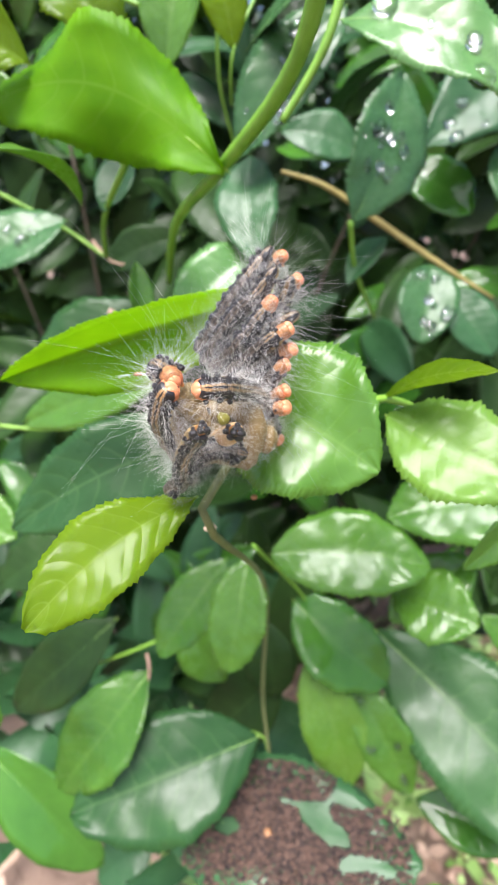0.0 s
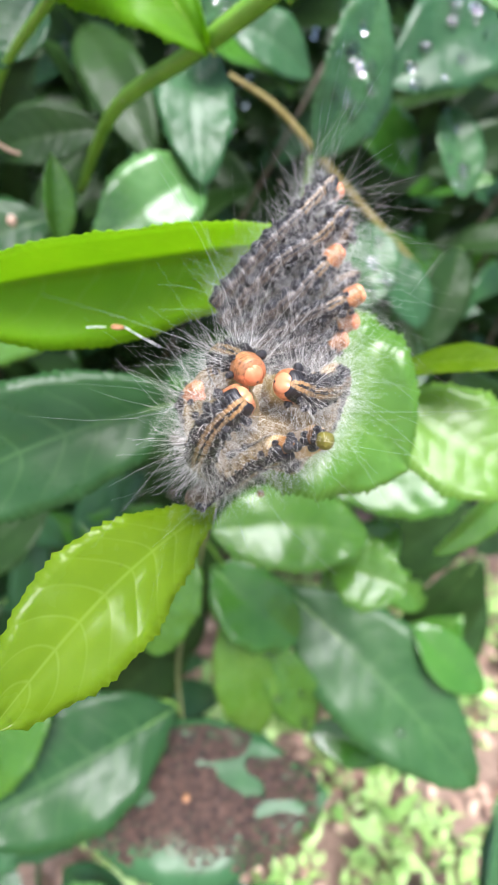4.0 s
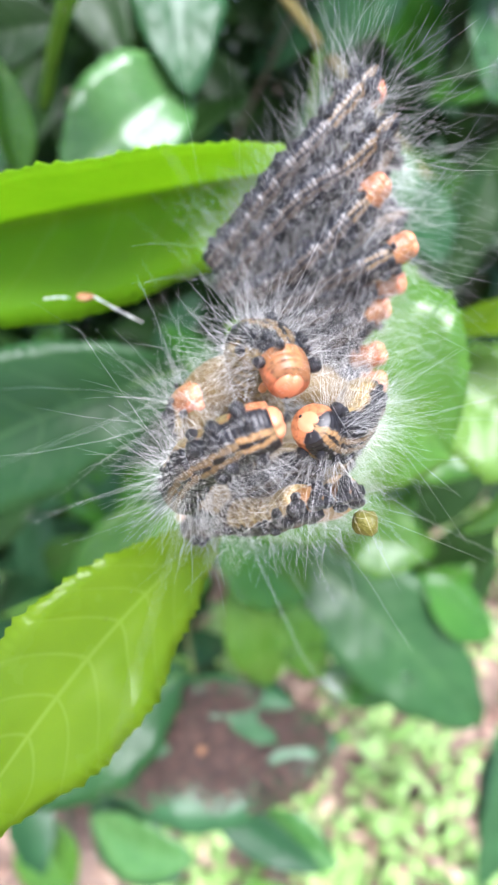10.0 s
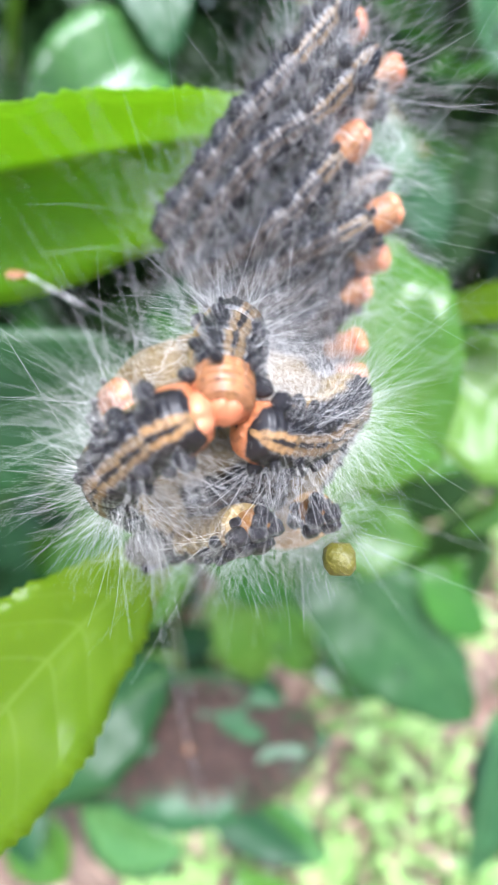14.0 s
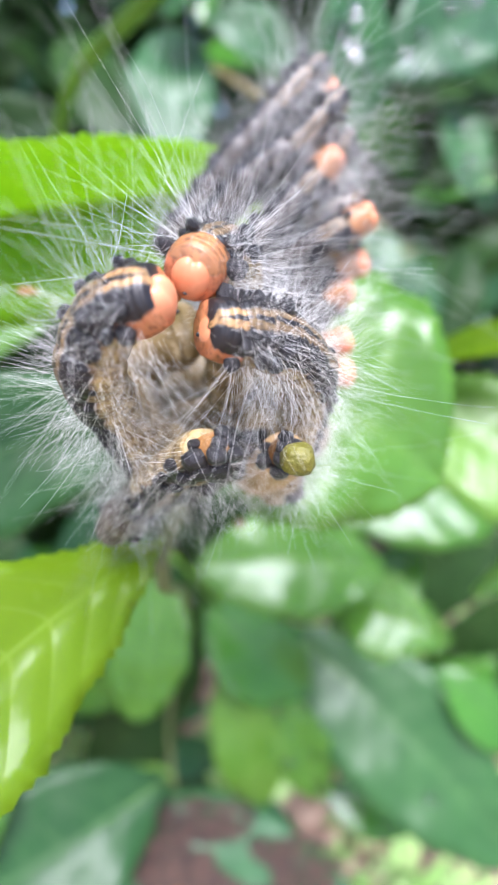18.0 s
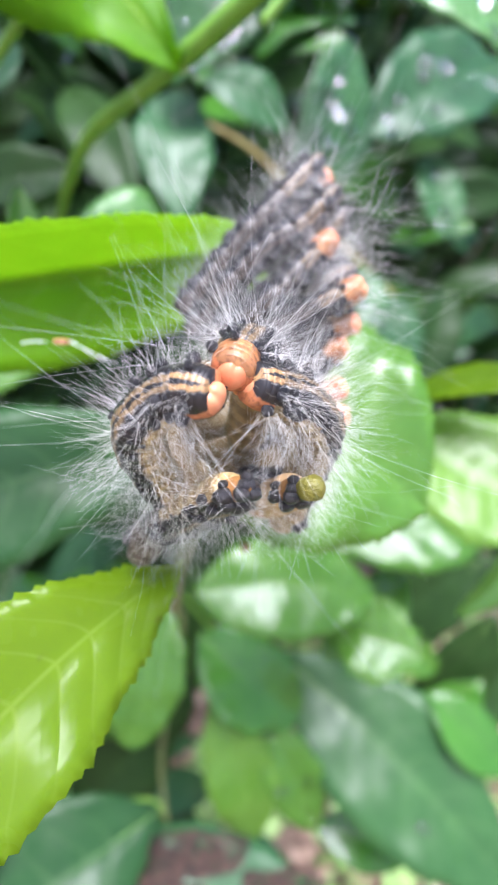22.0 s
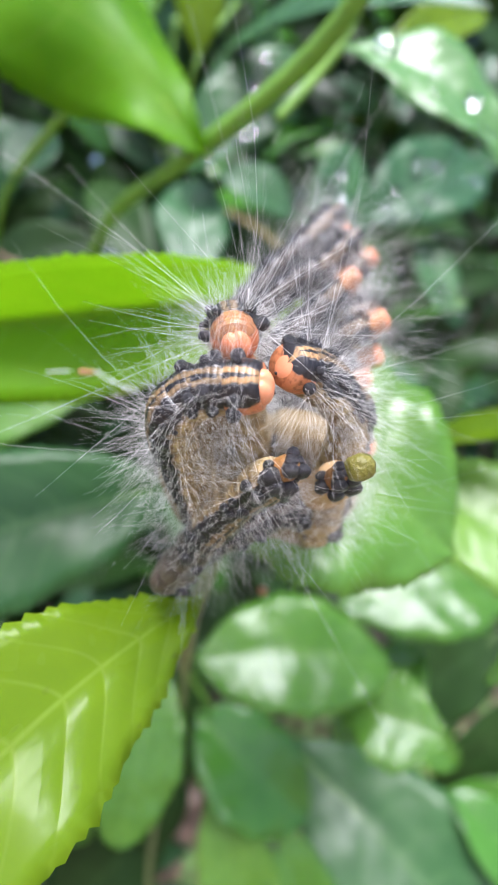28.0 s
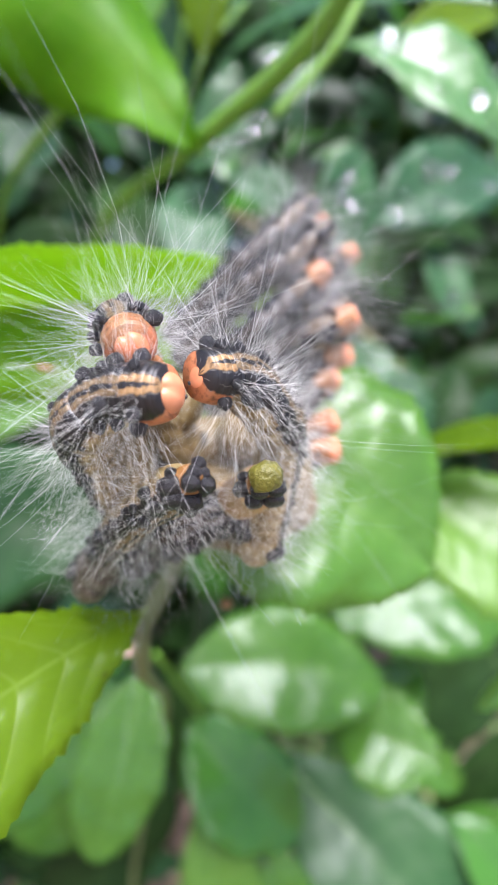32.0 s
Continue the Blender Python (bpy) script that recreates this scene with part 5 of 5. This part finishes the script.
bend("E", 30, (-0.01363, 0.07621, 0.45620), (-0.01153, 0.07496, 0.46042), (-0.01005, 0.07038, 0.46677), (-0.00784, 0.06585, 0.47202))
bend("E", 32, (-0.01412, 0.07637, 0.45628), (-0.01291, 0.07545, 0.46066), (-0.01075, 0.07066, 0.46709), (-0.00819, 0.06598, 0.47214))
bend("F", 0, (-0.00328, 0.07901, 0.46577), (-0.00205, 0.07551, 0.46768), (-0.00064, 0.07185, 0.46997), (0.00056, 0.06837, 0.47239))
bend("F", 2, (0.00074, 0.07880, 0.46640), (0.00023, 0.07536, 0.46841), (-0.00024, 0.07176, 0.47083), (-0.00088, 0.06836, 0.47335))
bend("F", 6, (0.00088, 0.07610, 0.46217), (0.00029, 0.07319, 0.46496), (-0.00031, 0.07021, 0.46817), (-0.00114, 0.06746, 0.47139))
bend("F", 10, (0.00020, 0.07441, 0.45995), (-0.00052, 0.07194, 0.46315), (-0.00126, 0.06944, 0.46679), (-0.00226, 0.06717, 0.47041))
bend("F", 13, (0.00101, 0.07318, 0.45907), (0.00040, 0.07108, 0.46270), (-0.00025, 0.06900, 0.46680), (-0.00118, 0.06713, 0.47085))
bend("F", 16, (-0.00144, 0.07641, 0.46132), (-0.00165, 0.07332, 0.46409), (-0.00188, 0.07015, 0.46726), (-0.00241, 0.06722, 0.47042))
bend("F", 19, (-0.00027, 0.07683, 0.46206), (-0.00076, 0.07362, 0.46460), (-0.00129, 0.07029, 0.46755), (-0.00212, 0.06717, 0.47050))
bend("F", 23, (-0.00159, 0.07765, 0.46248), (-0.00192, 0.07419, 0.46473), (-0.00228, 0.07059, 0.46738), (-0.00291, 0.06720, 0.47005))
bend("F", 28, (0.00038, 0.07850, 0.46549), (-0.00036, 0.07490, 0.46731), (-0.00119, 0.07111, 0.46951), (-0.00231, 0.06753, 0.47173))
bend("F", 30, (-0.00104, 0.07908, 0.46600), (-0.00148, 0.07535, 0.46769), (-0.00202, 0.07143, 0.46974), (-0.00289, 0.06771, 0.47179))
bend("F", 32, (-0.00259, 0.07917, 0.46496), (-0.00250, 0.07541, 0.46699), (-0.00245, 0.07145, 0.46941), (-0.00275, 0.06769, 0.47182))
PELLET_WAY = [(0, -0.00144, 0.06619, 0.47533), (2, -0.00079, 0.06592, 0.47564), (3, -0.00140, 0.06573, 0.47475), (6, -0.00116, 0.06424, 0.47241), (9, -0.00146, 0.06342, 0.47122), (10, -0.00226, 0.06324, 0.47068), (13, -0.00107, 0.06276, 0.47076), (16, -0.00275, 0.06408, 0.47133), (19, -0.00253, 0.06430, 0.47159), (23, -0.00271, 0.06457, 0.47198), (25, -0.00268, 0.06465, 0.47218), (28, -0.00247, 0.06494, 0.47351), (30, -0.00276, 0.06500, 0.47344), (32, -0.00357, 0.06514, 0.47316)]

INNER = (-0.0098, 0.0668, 0.4750)
INNER_E = (-0.0075, 0.0620, 0.4775)
BEHIND = (-0.006, 0.095, 0.478)
STRIPED = "black and tan striped hairy caterpillar packed in a cluster"
REARED = "hairy striped caterpillar rearing up with an orange head"
for spine in (R4, R5, R6, R7, R8, H):
    caterpillar(spine, STRIPED)
drawn = [tuple(Vector(p) - 0.0034 * (Vector(R9[3]) - Vector(R9[1])).normalized()) for p in R9]
caterpillar(drawn, "striped hairy caterpillar poking its orange head out of the cluster", keys=[(0, drawn), (10.8, drawn), (12.2, R9), (16.5, R9), (18, drawn), (24, drawn), (25.2, R9), (32, R9)])
for spine in (R3, R10):
    caterpillar(spine, STRIPED, crown=0.7)
for spine in (R1, R2, R11, R12):
    caterpillar(spine, "dark striped hairy caterpillar with a pale tan tip", tucked=True)
caterpillar(D, REARED, INNER)
# added fillers: G1 and G2 stand in for bellies of the reared caterpillars
for n, (spine, girth) in enumerate(((G1, 0.0029), (G2, 0.0025), (G4, 0.0028), (G5, 0.0030), (G6, 0.0034))):
    soft_body(spine, girth, 500 + n)
caterpillar(G3, "dark hairy caterpillar low in the cluster", tucked=True, size=1.1, dark=True, fuzzy=True)
for who in "ABC":
    caterpillar(BENDS[who][0][1], REARED, INNER, keys=BENDS[who], size=1.08, crown=0.58 if who == "B" else 0.66, hooded=who != "B")
for who in "EF":
    ender = caterpillar(BENDS[who][0][1], "hairy striped caterpillar with big black warts at its end", INNER_E if who == "E" else BEHIND, keys=BENDS[who], tucked=True, dark=who == "E", fuzzy=True, size=0.95, skin="flesh" if who == "F" else "")
    if who == "E":
        # the lens keeps its focus on the warty end of this caterpillar
        cam.data.dof.focus_object = ender.children[-1]

pb = bmesh.new()
lump(pb, (0, 0, 0), 0.0011, 0, 5)
pellet = tagged(part("frass_pellet", pb, PELLET, None), "olive green frass pellet at a caterpillar's tail", "pellet")


def motions():
    walk(pellet, [(t, pose(x, y, z, 0, 0, 3 * t)) for t, x, y, z in PELLET_WAY])
    for thing, base, made, points, inside, keys in crawlers:
        if not keys:
            continue
        rows = [(t, spine_poses(p, len(made), inside, t)[0]) for t, p in keys]
        for i, ob in enumerate(made):
            walk(ob, [(t, Matrix.Translation(-base) @ poses[i]) for t, poses in rows])


motions()
